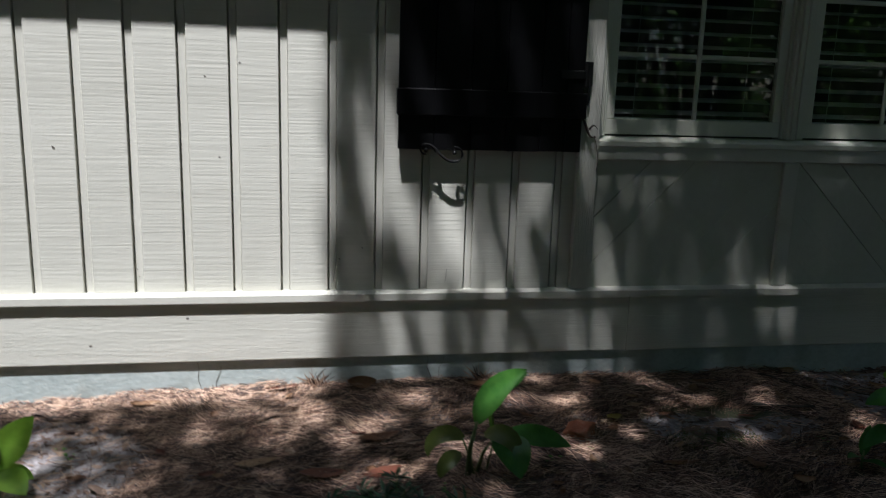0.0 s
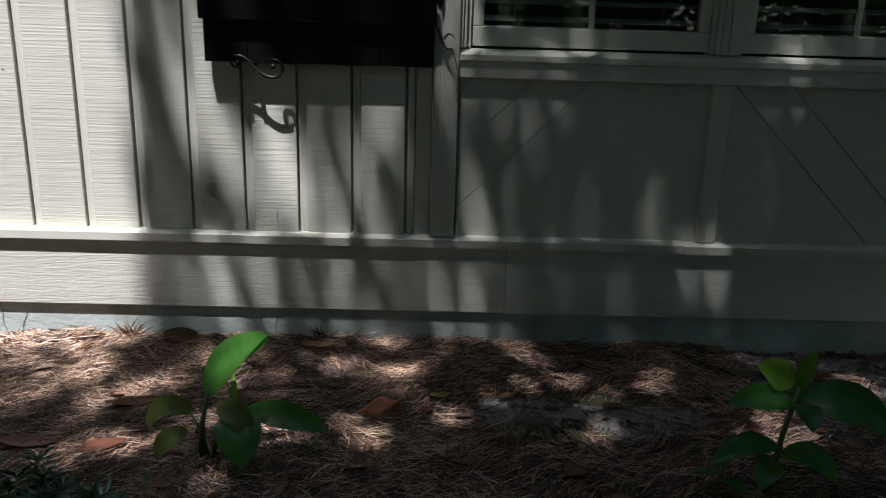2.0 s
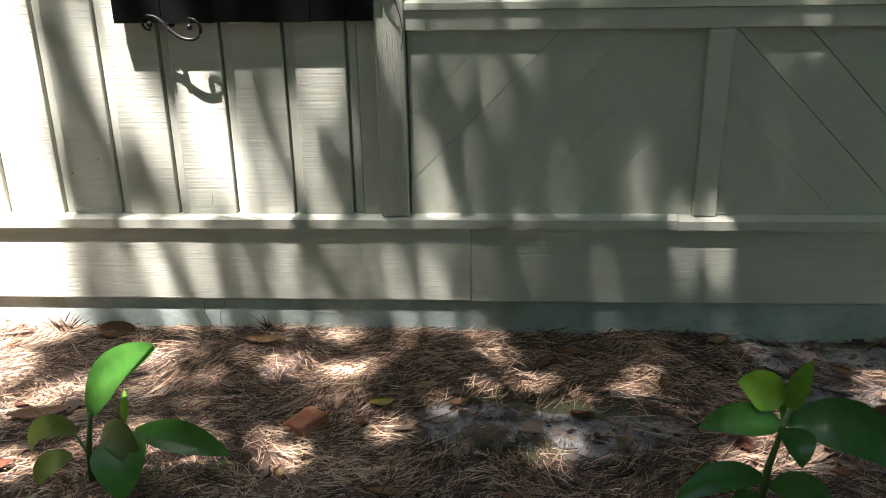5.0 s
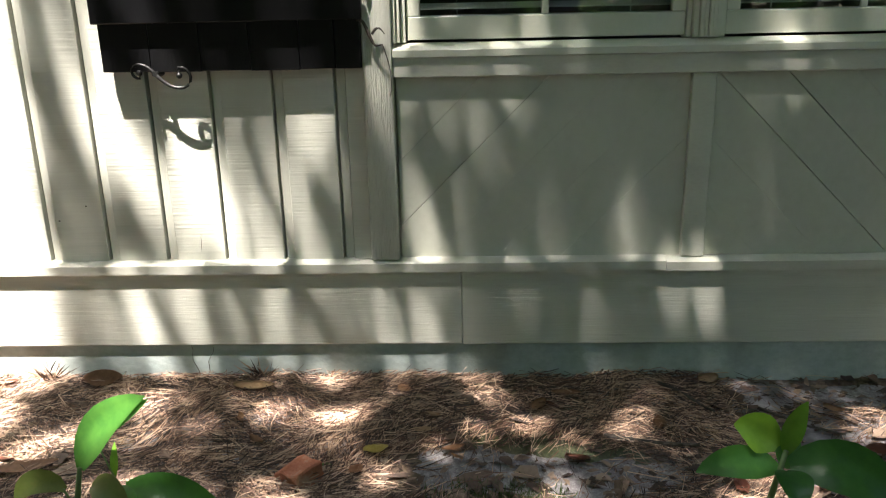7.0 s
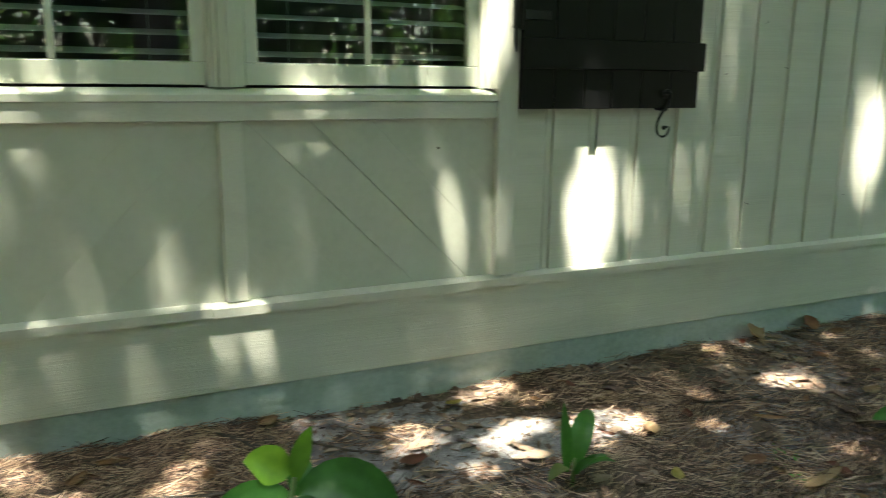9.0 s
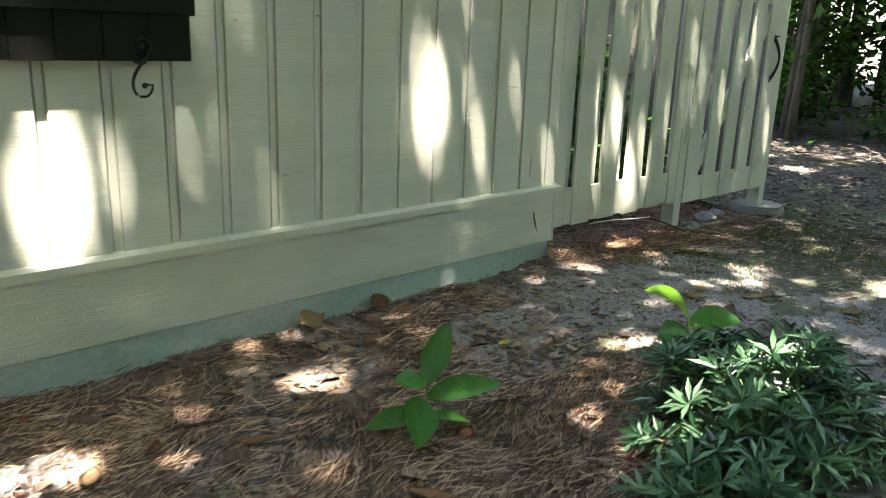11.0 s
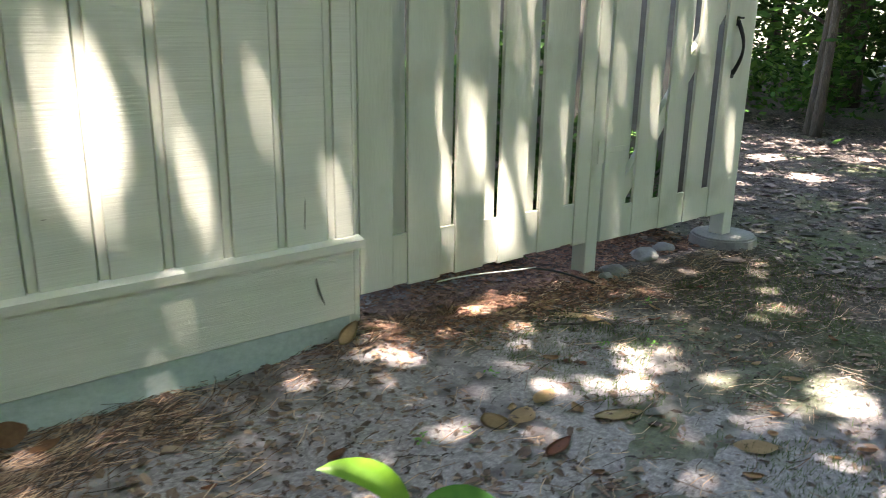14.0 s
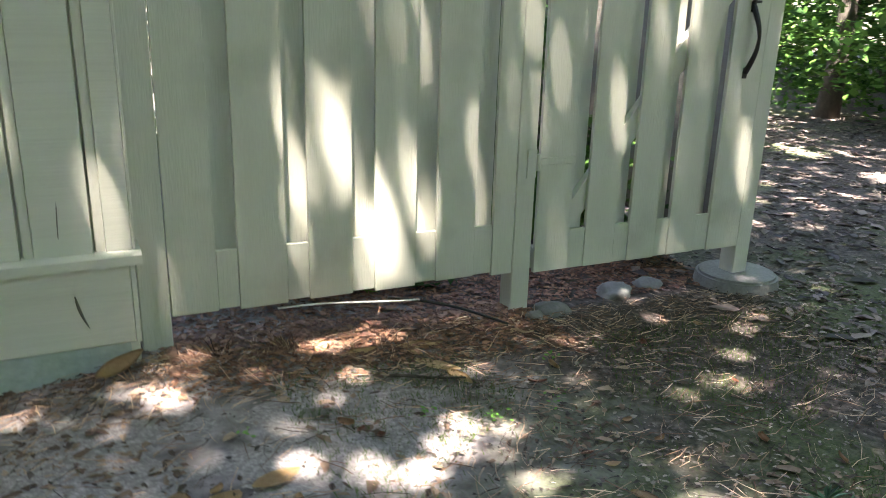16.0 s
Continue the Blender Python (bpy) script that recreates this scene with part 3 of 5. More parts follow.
# Sunlight on the pickets' lower edge, modelled as a thin pale strip.
bm = bmesh.new()
tube(bm, [(6.62 + 0.09 * i, 3.99 - 0.012 * i + 0.012 * math.sin(i), 0.245 + 0.012 * math.sin(i * 0.35) - 0.004 * i) for i in range(7)], 0.0035, 6)
tagged(part("plastic_edging", bm, M_LIT_EDGE, smooth=True), "thin pale strip standing in for the sunlit bottom edge of the pickets", "edging")
bm = bmesh.new()
tube(bm, [(7.05 + 0.07 * i, 3.97 - 0.015 * i, 0.235 - 0.020 * i + 0.02 * math.sin(i * 0.5)) for i in range(8)], 0.006, 6)
tagged(part("cable", bm, M_CABLE, smooth=True), "black cable curving into the litter under the fence", "cable")


# ---- ground ----
def stops(values):
    out = []
    for a, b, step in values:
        n = max(1, round((b - a) / step))
        out += [a + (b - a) * i / n for i in range(n)]
    return out + [values[-1][1]]


gxs = stops(((-400, -60, 85), (-60, -8, 6.5), (-8, -2, 0.5), (-2, 7.5, 0.05), (7.5, 10.5, 0.1), (10.5, 20, 0.5), (20, 60, 5), (60, 400, 85)))
gys = stops(((-400, -60, 85), (-60, -6, 6), (-6, 1.2, 0.4), (1.2, 4.3, 0.05), (4.3, 12, 0.5), (12, 60, 6), (60, 400, 85)))
verts = [(x, y, ground_z(x, y)) for y in gys for x in gxs]
nx = len(gxs)
faces = [(j * nx + i, j * nx + i + 1, (j + 1) * nx + i + 1, (j + 1) * nx + i) for j in range(len(gys) - 1) for i in range(nx - 1)]
M_SOIL = bpy.data.materials.new("sandy_soil_with_litter")
M_SOIL.use_nodes = True
_n, _l = M_SOIL.node_tree.nodes, M_SOIL.node_tree.links
_c = _n.new("ShaderNodeTexCoord")


def soil_noise(scale, detail=6.0):
    t = _n.new("ShaderNodeTexNoise")
    t.inputs["Scale"].default_value, t.inputs["Detail"].default_value = scale, detail
    _l.new(_c.outputs["Object"], t.inputs["Vector"])
    return t.outputs["Fac"]


def soil_ramp(fac, *rows):
    r = _n.new("ShaderNodeValToRGB")
    _l.new(fac, r.inputs["Fac"])
    for i, (p, c) in enumerate(rows):
        e = r.color_ramp.elements[i] if i < 2 else r.color_ramp.elements.new(p)
        e.position, e.color = p, (*c, 1)
    return r.outputs["Color"]


def soil_mix(fac, a, b):
    m = _n.new("ShaderNodeMix")
    m.data_type = "RGBA"
    _l.new(fac, m.inputs["Factor"])
    _l.new(a, m.inputs["A"])
    _l.new(b, m.inputs["B"])
    return m.outputs["Result"]


def soil_band(axis, a, b):
    """0 to 1 across a stretch of the plan, with a ragged edge."""
    xyz = _n.new("ShaderNodeSeparateXYZ")
    _l.new(_c.outputs["Object"], xyz.inputs[0])
    rag = _n.new("ShaderNodeMath")
    rag.operation = "MULTIPLY_ADD"
    rag.inputs[1].default_value = 1.6
    _l.new(soil_noise(1.7, 7), rag.inputs[0])
    _l.new(xyz.outputs[axis], rag.inputs[2])
    r = _n.new("ShaderNodeMapRange")
    r.inputs["From Min"].default_value, r.inputs["From Max"].default_value = a + 0.8, b + 0.8
    _l.new(rag.outputs[0], r.inputs["Value"])
    return r.outputs["Result"]


sand = soil_ramp(soil_noise(13, 15), (0.30, (0.085, 0.075, 0.077)), (0.50, (0.20, 0.18, 0.185)), (0.70, (0.36, 0.335, 0.34)))
dark = soil_ramp(soil_noise(30, 10), (0.35, (0.03, 0.024, 0.022)), (0.6, (0.10, 0.078, 0.07)), (0.78, (0.26, 0.22, 0.20)))
brown = soil_ramp(soil_noise(38, 10), (0.3, (0.055, 0.035, 0.024)), (0.55, (0.13, 0.085, 0.058)), (0.75, (0.27, 0.19, 0.135)))
moss = soil_ramp(soil_noise(90), (0.3, (0.035, 0.05, 0.018)), (0.7, (0.10, 0.125, 0.045)))
patch = soil_ramp(soil_noise(1.1, 4), (0.44, (1, 1, 1)), (0.58, (0, 0, 0)))
mossy = soil_ramp(soil_noise(0.9, 5), (0.52, (0, 0, 0)), (0.66, (0.75, 0.75, 0.75)))
col = soil_mix(patch, brown, sand)
col = soil_mix(soil_band("X", 4.7, 5.3), col, sand)
col = soil_mix(soil_band("X", 6.9, 7.6), col, dark)
col = soil_mix(mossy, col, moss)
_b = _n["Principled BSDF"]
_l.new(col, _b.inputs["Base Color"])
_b.inputs["Roughness"].default_value = 0.92
_bp = _n.new("ShaderNodeBump")
_bp.inputs["Strength"].default_value, _bp.inputs["Distance"].default_value = 0.8, 0.012
_l.new(soil_noise(70), _bp.inputs["Height"])
_l.new(_bp.outputs["Normal"], _b.inputs["Normal"])
ground = tagged(raw("ground", verts, faces, M_SOIL, True), "sandy soil with leaf litter and moss patches", "ground", kind="structure")

SANDY = ((-1.25, 3.2, 0.6, 0.5), (1.62, 3.27, 0.42, 0.16), (3.1, 3.42, 0.40, 0.22), (2.75, 3.75, 0.3, 0.1), (5.9, 3.15, 0.75, 0.5), (5.2, 3.35, 0.35, 0.2), (6.7, 3.3, 0.45, 0.35), (6.6, 2.4, 0.4, 0.4))


def sandy(x, y):
    return max(1 - ((x - a) / c) ** 2 - ((y - b) / d) ** 2 for a, b, c, d in SANDY)


def sand_patch(a, b, c, d):
    """A thin, uneven drift of bare sand whose rim dips under the soil."""
    n = 44
    vs = []
    for j in range(n + 1):
        for i in range(n + 1):
            s, t = 2.4 * i / n - 1.2, 2.4 * j / n - 1.2
            x, y = a + c * s, min(b + d * t, 3.9)
            h = 0.8 - s * s - t * t + (0.8 if x < 5 else 1.5) * noise.noise((x * 5, y * 7, 1.5)) + 0.35 * noise.noise((x * 17, y * 19, 4.0))
            vs.append((x, y, ground_z(x, y) + max(-0.006, min(0.0055, 0.011 * h)) + 0.002 * noise.noise((x * 40, y * 40, 2.0)) - 0.001))
    fs = [(j * (n + 1) + i, j * (n + 1) + i + 1, (j + 1) * (n + 1) + i + 1, (j + 1) * (n + 1) + i) for j in range(n) for i in range(n)]
    return tagged(raw("sand_patch", vs, fs, M_SAND, True), "bare patch of pale grey sand in the bed", "sand", kind="stuff")


for spot in SANDY:
    sand_patch(*spot)


def strewn(name, count, area, make, mat, label, category, dense):
    """Many small pieces lying on the soil, as one mesh."""
    vs, fs = [], []
    x0, x1, y0, y1 = area
    done = tries = 0
    while done < count and tries < count * 6:
        tries += 1
        x, y = random.uniform(x0, x1), random.uniform(y0, y1)
        if random.random() > dense(x, y):
            continue
        done += 1
        make(vs, fs, x, y)
    ob = raw(name, vs, fs, mat)
    return tagged(ob, label, category, kind="stuff")


def needle(vs, fs, x, y):
    a = random.gauss(0.25 + 2.6 * noise.noise((x * 3.1, y * 3.1, 7.0)), 0.55) if random.random() < 0.7 else random.uniform(0, math.pi)
    ln, w = random.uniform(0.05, 0.13), random.uniform(0.0006, 0.0012)
    heap = max(0.0, 0.4 + noise.noise((x * 6.5, y * 6.5, 3.0)))
    z = ground_z(x, y) + random.uniform(0.001, 0.010 + 0.024 * heap)
    t1, t2 = random.gauss(0.0, 0.17), random.gauss(0, 0.3)
    dx, dy = math.cos(a), math.sin(a)
    k = len(vs)
    for s in (-0.5, 0.0, 0.5):
        bend = t2 * ln * (0.25 - s * s)
        px, py = x + dx * ln * s - dy * bend, y + dy * ln * s + dx * bend
        pz = max(z + s * t1 * ln, ground_z(px, py) + 0.001)
        vs.append((px - dy * w, py + dx * w, pz + w))
        vs.append((px + dy * w, py - dx * w, pz - w * 0.3))
    fs.extend(((k, k + 1, k + 3, k + 2), (k + 2, k + 3, k + 5, k + 4)))


def crumb(vs, fs, x, y, size=1.0):
    """A torn, bent scrap of leaf."""
    a, ln = random.uniform(0, 6.28), random.uniform(0.005, 0.022) * (1.6 if random.random() < 0.12 else 1) * size
    w = ln * random.uniform(0.25, 0.6)
    z = ground_z(x, y) + random.uniform(0.002, 0.010)
    dx, dy = math.cos(a), math.sin(a)
    k = len(vs)
    for s, t in ((-1, 0.1), (-0.5, 0.8), (0.3, 1), (1, 0.2), (0.5, -0.7), (-0.4, -0.9)):
        s, t = s + random.uniform(-0.3, 0.3), t + random.uniform(-0.35, 0.35)
        vs.append((x + dx * ln * s - dy * w * t, y + dy * ln * s + dx * w * t, z + random.uniform(-0.003, 0.003) * size + abs(t) * w * 0.4))
    fs.extend(((k, k + 1, k + 2, k + 3), (k, k + 3, k + 4, k + 5)))


def scrap(vs, fs, x, y):
    crumb(vs, fs, x, y, 2.3)


def speck(vs, fs, x, y):
    crumb(vs, fs, x, y, 0.55)


strewn("pine_straw", 88000, (-1.8, 5.4, 2.2, 3.90), needle, M_NEEDLE, "brown dry pine straw covering the bed by the wall", "pine straw",
       lambda x, y: (0.08 if sandy(x, y) > 0.0 else 1.0) * (1.0 if x < 2.3 or y < 2.9 else max(0.06, 0.42 + 1.3 * noise.noise((x * 1.9, y * 1.9, 5.0)))))
strewn("pine_straw", 5000, (5.2, 8.9, 1.6, 4.0), needle, M_NEEDLE, "scattered dry pine straw by the fence", "pine straw",
       lambda x, y: (0.2 if sandy(x, y) > 0.0 else 0.4) + (0.6 if y > 3.55 else 0))
strewn("leaf_litter", 14000, (-1.8, 6.2, 1.8, 3.90), crumb, M_LITTER, "crumbled brown leaf litter on the soil", "leaf litter", lambda x, y: 0.7)
strewn("leaf_litter", 15000, (5.0, 9.5, 1.2, 4.0), speck, M_GREYLITTER, "fine grey-brown crumbs over the sandy soil", "leaf litter", lambda x, y: max(0.05, 0.35 + 1.6 * noise.noise((x * 2.2, y * 2.2, 6.0)) + 0.5 * (x > 7.1)))
strewn("leaf_litter", 2600, (5.2, 9.5, 1.2, 4.0), crumb, M_LITTER, "brown leaf crumbs over the sandy soil", "leaf litter", lambda x, y: max(0.05, 0.3 + 1.5 * noise.noise((x * 2.0, y * 2.0, 1.0))))
strewn("leaf_scraps", 1700, (-1.6, 5.3, 2.0, 3.88), scrap, M_LITTER, "broken brown leaves lying in the pine straw", "leaf litter", lambda x, y: max(0.05, 0.35 + 1.2 * noise.noise((x * 1.7, y * 1.7, 2.0)) + (0.4 if 2.6 < x < 5.2 else 0)))
strewn("leaf_scraps", 11000, (8.6, 17.0, 0.5, 9.5), scrap, M_FARLITTER, "dark fallen leaves thick on the ground past the gate", "leaf litter", lambda x, y: 0.9)
strewn("leaf_litter", 24000, (8.5, 16.5, 0.5, 8.5), crumb, M_FARLITTER, "crumbled leaf litter spread over the yard", "leaf litter", lambda x, y: 0.9 if x < 9.5 else 0.6)
# Added litter whose dark colour deepens the shade seen under the fence.
strewn("leaf_litter", 9000, (6.2, 9.0, 4.08, 4.9), crumb, M_REDLITTER, "leaf litter added behind the fence to darken the gap under it", "leaf litter", lambda x, y: 1.0)
strewn("leaf_heap", 5200, (6.2, 7.75, 3.62, 4.14), crumb, M_REDLITTER, "red-brown dead leaves drifted under the fence", "leaf litter", lambda x, y: max(0.0, (y - 3.58) / 0.4))


def dead_leaf(x, y, turn, length, width, mat=M_DEAD, lift=0.012, curl=0.22, label="large dry brown leaf lying on the pine straw", tilt=0.0):
    """A curled fallen leaf with a midrib."""
    bm = bmesh.new()
    rows = []
    for i in range(9):
        s = i / 8
        w = width * (math.sin(math.pi * min(1, s * 0.94 + 0.03)) ** 0.75) * (1.08 - 0.25 * s)
        zc = curl * length * 0.15 * (2 * s - 1) ** 2
        rows.append([bm.verts.new((length * (s - 0.5), w * t, zc + curl * width * 0.55 * abs(t) ** 1.5 + 0.003 * noise.noise((x * 9 + s * 3, y * 9 + t, 0)))) for t in (-1, -0.5, 0, 0.5, 1)])
    for a, b in zip(rows, rows[1:]):
        for k in range(4):
            bm.faces.new((a[k], a[k + 1], b[k + 1], b[k]))
    bmesh.ops.solidify(bm, geom=bm.faces[:], thickness=0.0012)
    ob = piece("fallen_leaf", bm, mat, (x, y, ground_z(x, y) + lift + (0.010 if x < 5.4 else 0.0)), smooth=True)
    ob.rotation_euler = (radians(tilt), radians(random.uniform(-6, 6)), radians(turn))
    return tagged(ob, label, "leaf", "fallen leaves")


# ---- plants ----
def blade(bm, base, heading, rise, length, width, droop, roll=0.0, fold=0.3, segs=9, shape=0.75, wave=0.0):
    """A broad leaf: starts along heading and rise (degrees), droops along its length, turned about its rib by roll."""
    p = Vector(base)
    h, r, o = radians(heading), radians(rise), radians(roll)
    flat = Vector((-math.sin(h), math.cos(h), 0))
    rows = []
    for i in range(segs + 1):
        s = i / segs
        d = Vector((math.cos(h) * math.cos(r), math.sin(h) * math.cos(r), math.sin(r)))
        lift = d.cross(flat)
        side = flat * math.cos(o) + lift * math.sin(o)
        up = d.cross(side)
        w = width * max(0.02, math.sin(math.pi * (0.04 + 0.955 * s)) ** shape) * (1.15 - 0.35 * s)
        rows.append([bm.verts.new(p + side * (w * t) - up * (fold * w * (1 - abs(t))) + up * (wave * w * math.sin(9 * s + 3 * t))) for t in (-1, -0.55, 0, 0.55, 1)])
        p = p + d * (length / segs)
        r -= radians(droop) / segs
    for a, b in zip(rows, rows[1:]):
        for k in range(4):
            bm.faces.new((a[k], a[k + 1], b[k + 1], b[k]))


def plant(name, at, leaves, stems, label, category="plant", mat=M_CANNA):
    """Leaves: base, heading, rise, length, width, droop, material, and roll if turned."""
    p = tagged(empty(name, (at[0], at[1], ground_z(at[0], at[1]))), label, category)
    for pts, r in stems:
        bm = bmesh.new()
        tube(bm, pts, [r * (1 - 0.5 * i / (len(pts) - 1)) for i in range(len(pts))], 7)
        part("stem", bm, M_STEM, p, smooth=True)
    for base, hd, rise, ln, wd, droop, lm, *roll in leaves:
        bm = bmesh.new()
        blade(bm, base, hd, rise, ln, wd, droop, roll[0] if roll else 0.0, wave=0.06)
        part("leaf", bm, lm or mat, p, smooth="raw")
    return p


plant("canna_plant", (0.47, 3.00), (
    ((0.025, 0, 0.195), 6, 74, 0.27, 0.046, 62, None, 62),
    ((0.085, 0.012, 0.285), 4, 42, 0.15, 0.022, 14, None, 50),
    ((0.10, -0.01, 0.155), -70, 8, 0.20, 0.066, 95, None, 10),
    ((0.13, 0.0, 0.150), -4, 2, 0.25, 0.040, 32, None, 52),
    ((0.05, -0.01, 0.155), -35, 35, 0.19, 0.036, 140, M_BRONZE, 45),
    ((-0.02, 0, 0.14), 180, 40, 0.19, 0.030, 150, M_BRONZE, -60),
    ((-0.03, -0.02, 0.09), 205, 10, 0.13, 0.030, 110, M_BRONZE, -50),
    ((0.09, 0.03, 0.15), 100, 70, 0.09, 0.010, 20, M_LIME)),
    ((((0, 0, 0), (0.004, 0, 0.10), (0.025, 0.0, 0.20)), 0.011), (((0.03, 0, 0), (0.05, 0, 0.08), (0.10, 0, 0.155)), 0.008), (((0.02, 0, 0), (0.0, 0, 0.08), (-0.025, 0, 0.142)), 0.006), (((0.07, 0.02, 0), (0.10, 0.02, 0.15), (0.062, 0.02, 0.27)), 0.0035)),
    "low canna plant with a tall split leaf and yellowing lower leaves")
plant("canna_plant", (2.095, 2.91), (
    ((0.05, 0.0, 0.265), -24, 26, 0.27, 0.060, 96, None, 48),
    ((0.03, 0.02, 0.295), 172, 52, 0.115, 0.045, 55, M_LIME, -62),
    ((0.045, 0.01, 0.285), 30, 80, 0.13, 0.024, 34, M_LIME, 42),
    ((0.03, 0, 0.255), 180, 22, 0.19, 0.038, 55, None, -48),
    ((0.04, -0.01, 0.26), -95, 30, 0.13, 0.038, 100, None),
    ((0.045, 0.01, 0.25), 60, 50, 0.12, 0.032, 60, None, 30),
    ((0.0, -0.01, 0.13), 200, 24, 0.24, 0.034, 62, None, -35),
    ((0.0, -0.02, 0.08), 230, 40, 0.16, 0.040, 110, None, -20),
    ((0.02, 0.0, 0.10), -40, 40, 0.18, 0.040, 120, None, 30)),
    ((((0, 0, 0), (0.012, 0, 0.15), (0.04, 0.0, 0.30)), 0.011),),
    "canna plant with broad lime and green leaves on one stem")
plant("canna_sprout", (1.93, 2.87), (((0, 0, 0.06), 40, 70, 0.12, 0.022, 20, None), ((0, 0, 0.05), 200, 40, 0.10, 0.022, 60, None), ((0, 0, 0.04), -60, 30, 0.10, 0.024, 60, None)),
      ((((0, 0, 0), (0, 0, 0.04), (0.003, 0, 0.08)), 0.006),), "young green canna sprout in the pine straw")
# The lime leaves here carry part of the sunlight in their colour.
plant("canna_plant", (-1.10, 3.08), (
    ((0, 0, 0.10), 40, 62, 0.20, 0.055, 30, M_LIME, 60), ((0, 0, 0.10), 165, 50, 0.20, 0.055, 50, M_LIME, -50), ((0, 0, 0.08), -40, 20, 0.17, 0.050, 60, M_LIME, 20), ((0, 0, 0.08), 15, 15, 0.12, 0.034, 70, M_LIME, 30), ((0, 0, 0.10), 120, 60, 0.14, 0.035, 60, M_BRONZE, -50)),
    ((((0, 0, 0), (0, 0, 0.08), (0.01, 0, 0.16)), 0.010),), "bright yellow-green canna plant, coloured as in the sun")
plant("canna_sprout", (3.00, 3.06), (
    ((-0.02, 0, 0.05), 95, 84, 0.21, 0.022, 6, None), ((0.01, 0, 0.06), 40, 84, 0.24, 0.034, 115, None, 25), ((0, -0.02, 0.05), -80, 70, 0.16, 0.034, 60, None),
    ((0, 0, 0.05), 196, 50, 0.13, 0.026, 110, M_BRONZE), ((0.01, 0, 0.04), -20, 60, 0.14, 0.026, 100, None)),
    ((((0, 0, 0), (0, 0, 0.04), (0.003, 0, 0.09)), 0.008),), "upright green canna sprout with a bent leaf")
plant("leafy_sapling", (4.31, 2.88), (
    ((0.0, 0, 0.17), 20, 50, 0.21, 0.046, 20, None, 45), ((0.0, 0, 0.17), 165, 30, 0.11, 0.036, 40, None, -30),
    ((0.01, 0, 0.12), -15, 10, 0.27, 0.046, 25, None, 25), ((-0.01, 0, 0.12), 225, 0, 0.20, 0.058, 40, None, -25), ((0, 0, 0.07), 165, 10, 0.20, 0.040, 30, None, -20), ((0, 0, 0.06), -40, 10, 0.14, 0.036, 40, None)),
    ((((0, 0, 0), (0.004, 0, 0.10), (0, 0.004, 0.18)), 0.005),), "small sapling with oval dark green leaves")
# The first leaf is lime so that it looks lit.
plant("canna_sprout", (5.51, 2.69), (
    ((0.0, 0, 0.16), 150, 66, 0.26, 0.036, 78, M_LIME, -40), ((0.01, 0, 0.13), -32, 28, 0.23, 0.052, 60, None, 42), ((0.0, 0, 0.11), 165, 18, 0.16, 0.046, 50, None, -42),
    ((0.01, 0, 0.09), -75, 25, 0.14, 0.040, 70, None), ((0, 0, 0.07), 215, 20, 0.15, 0.030, 110, M_BRONZE), ((0, 0, 0.06), 10, 10, 0.15, 0.034, 60, None)),
    ((((0, 0, 0), (0.004, 0, 0.09), (0, 0.004, 0.165)), 0.009),), "young canna with one arching leaf coloured as sunlit")


def shrub(name, at, rx, ry, rz, rosettes, leaf_len, leaf_w, label):
    """Twigs that end in whorls of narrow leaves."""
    s = tagged(empty(name, (at[0], at[1], ground_z(at[0], at[1]))), label, "shrub")
    tw, lf = bmesh.new(), ([], [])
    vs, fs = lf
    for _ in range(rosettes):
        a, e = random.uniform(0, 6.28), math.acos(random.uniform(0.0, 0.98))
        k = random.uniform(0.55, 1.0)
        tip = Vector((rx * k * math.cos(a) * math.sin(e), ry * k * math.sin(a) * math.sin(e), 0.03 + rz * k * math.cos(e)))
        tube(tw, [(tip.x * 0.1, tip.y * 0.1, 0), (tip.x * 0.55, tip.y * 0.55, tip.z * 0.7), tip], [0.004, 0.003, 0.002], 4)
        axis = (tip * 0.6 + Vector((0, 0, rz * 0.7))).normalized()
        u = axis.cross(Vector((0.3, 0.9, 0.1))).normalized()
        w = axis.cross(u)
        count = random.randint(9, 15)
        for i in range(count):
            b = 6.28 * i / count + random.uniform(-0.3, 0.3)
            out = (math.cos(b) * u + math.sin(b) * w)
            d = (out + axis * random.uniform(0.15, 0.9)).normalized()
            sd = d.cross(axis).normalized()
            ln = leaf_len * random.uniform(0.7, 1.15)
            b0 = tip - axis * random.uniform(0, 0.03)
            n0 = len(vs)
            for q in (b0, b0 + d * ln * 0.5 + sd * leaf_w, b0 + d * ln - axis * ln * 0.15, b0 + d * ln * 0.5 - sd * leaf_w):
                vs.append(tuple(q))
            fs.extend(((n0, n0 + 1, n0 + 2), (n0, n0 + 2, n0 + 3)))
    part("stem", tw, M_STEM, s)
    me = raw("foliage", vs, fs, M_SHRUB)
    me.parent = s
    return s


shrub("low_shrub", (5.10, 2.20), 0.47, 0.40, 0.36, 190, 0.098, 0.0092, "dense low evergreen shrub with whorls of narrow leaves")
shrub("low_shrub", (4.70, 2.10), 0.26, 0.22, 0.20, 44, 0.098, 0.0092, "low spreading evergreen shrub with narrow leaves")
shrub("low_shrub", (0.16, 2.56), 0.30, 0.18, 0.20, 60, 0.07, 0.0065, "dark low evergreen shrub with narrow leaves")
shrub("low_shrub", (7.62, 2.35), 0.12, 0.12, 0.10, 12, 0.09, 0.007, "small tuft of narrow pale leaves")


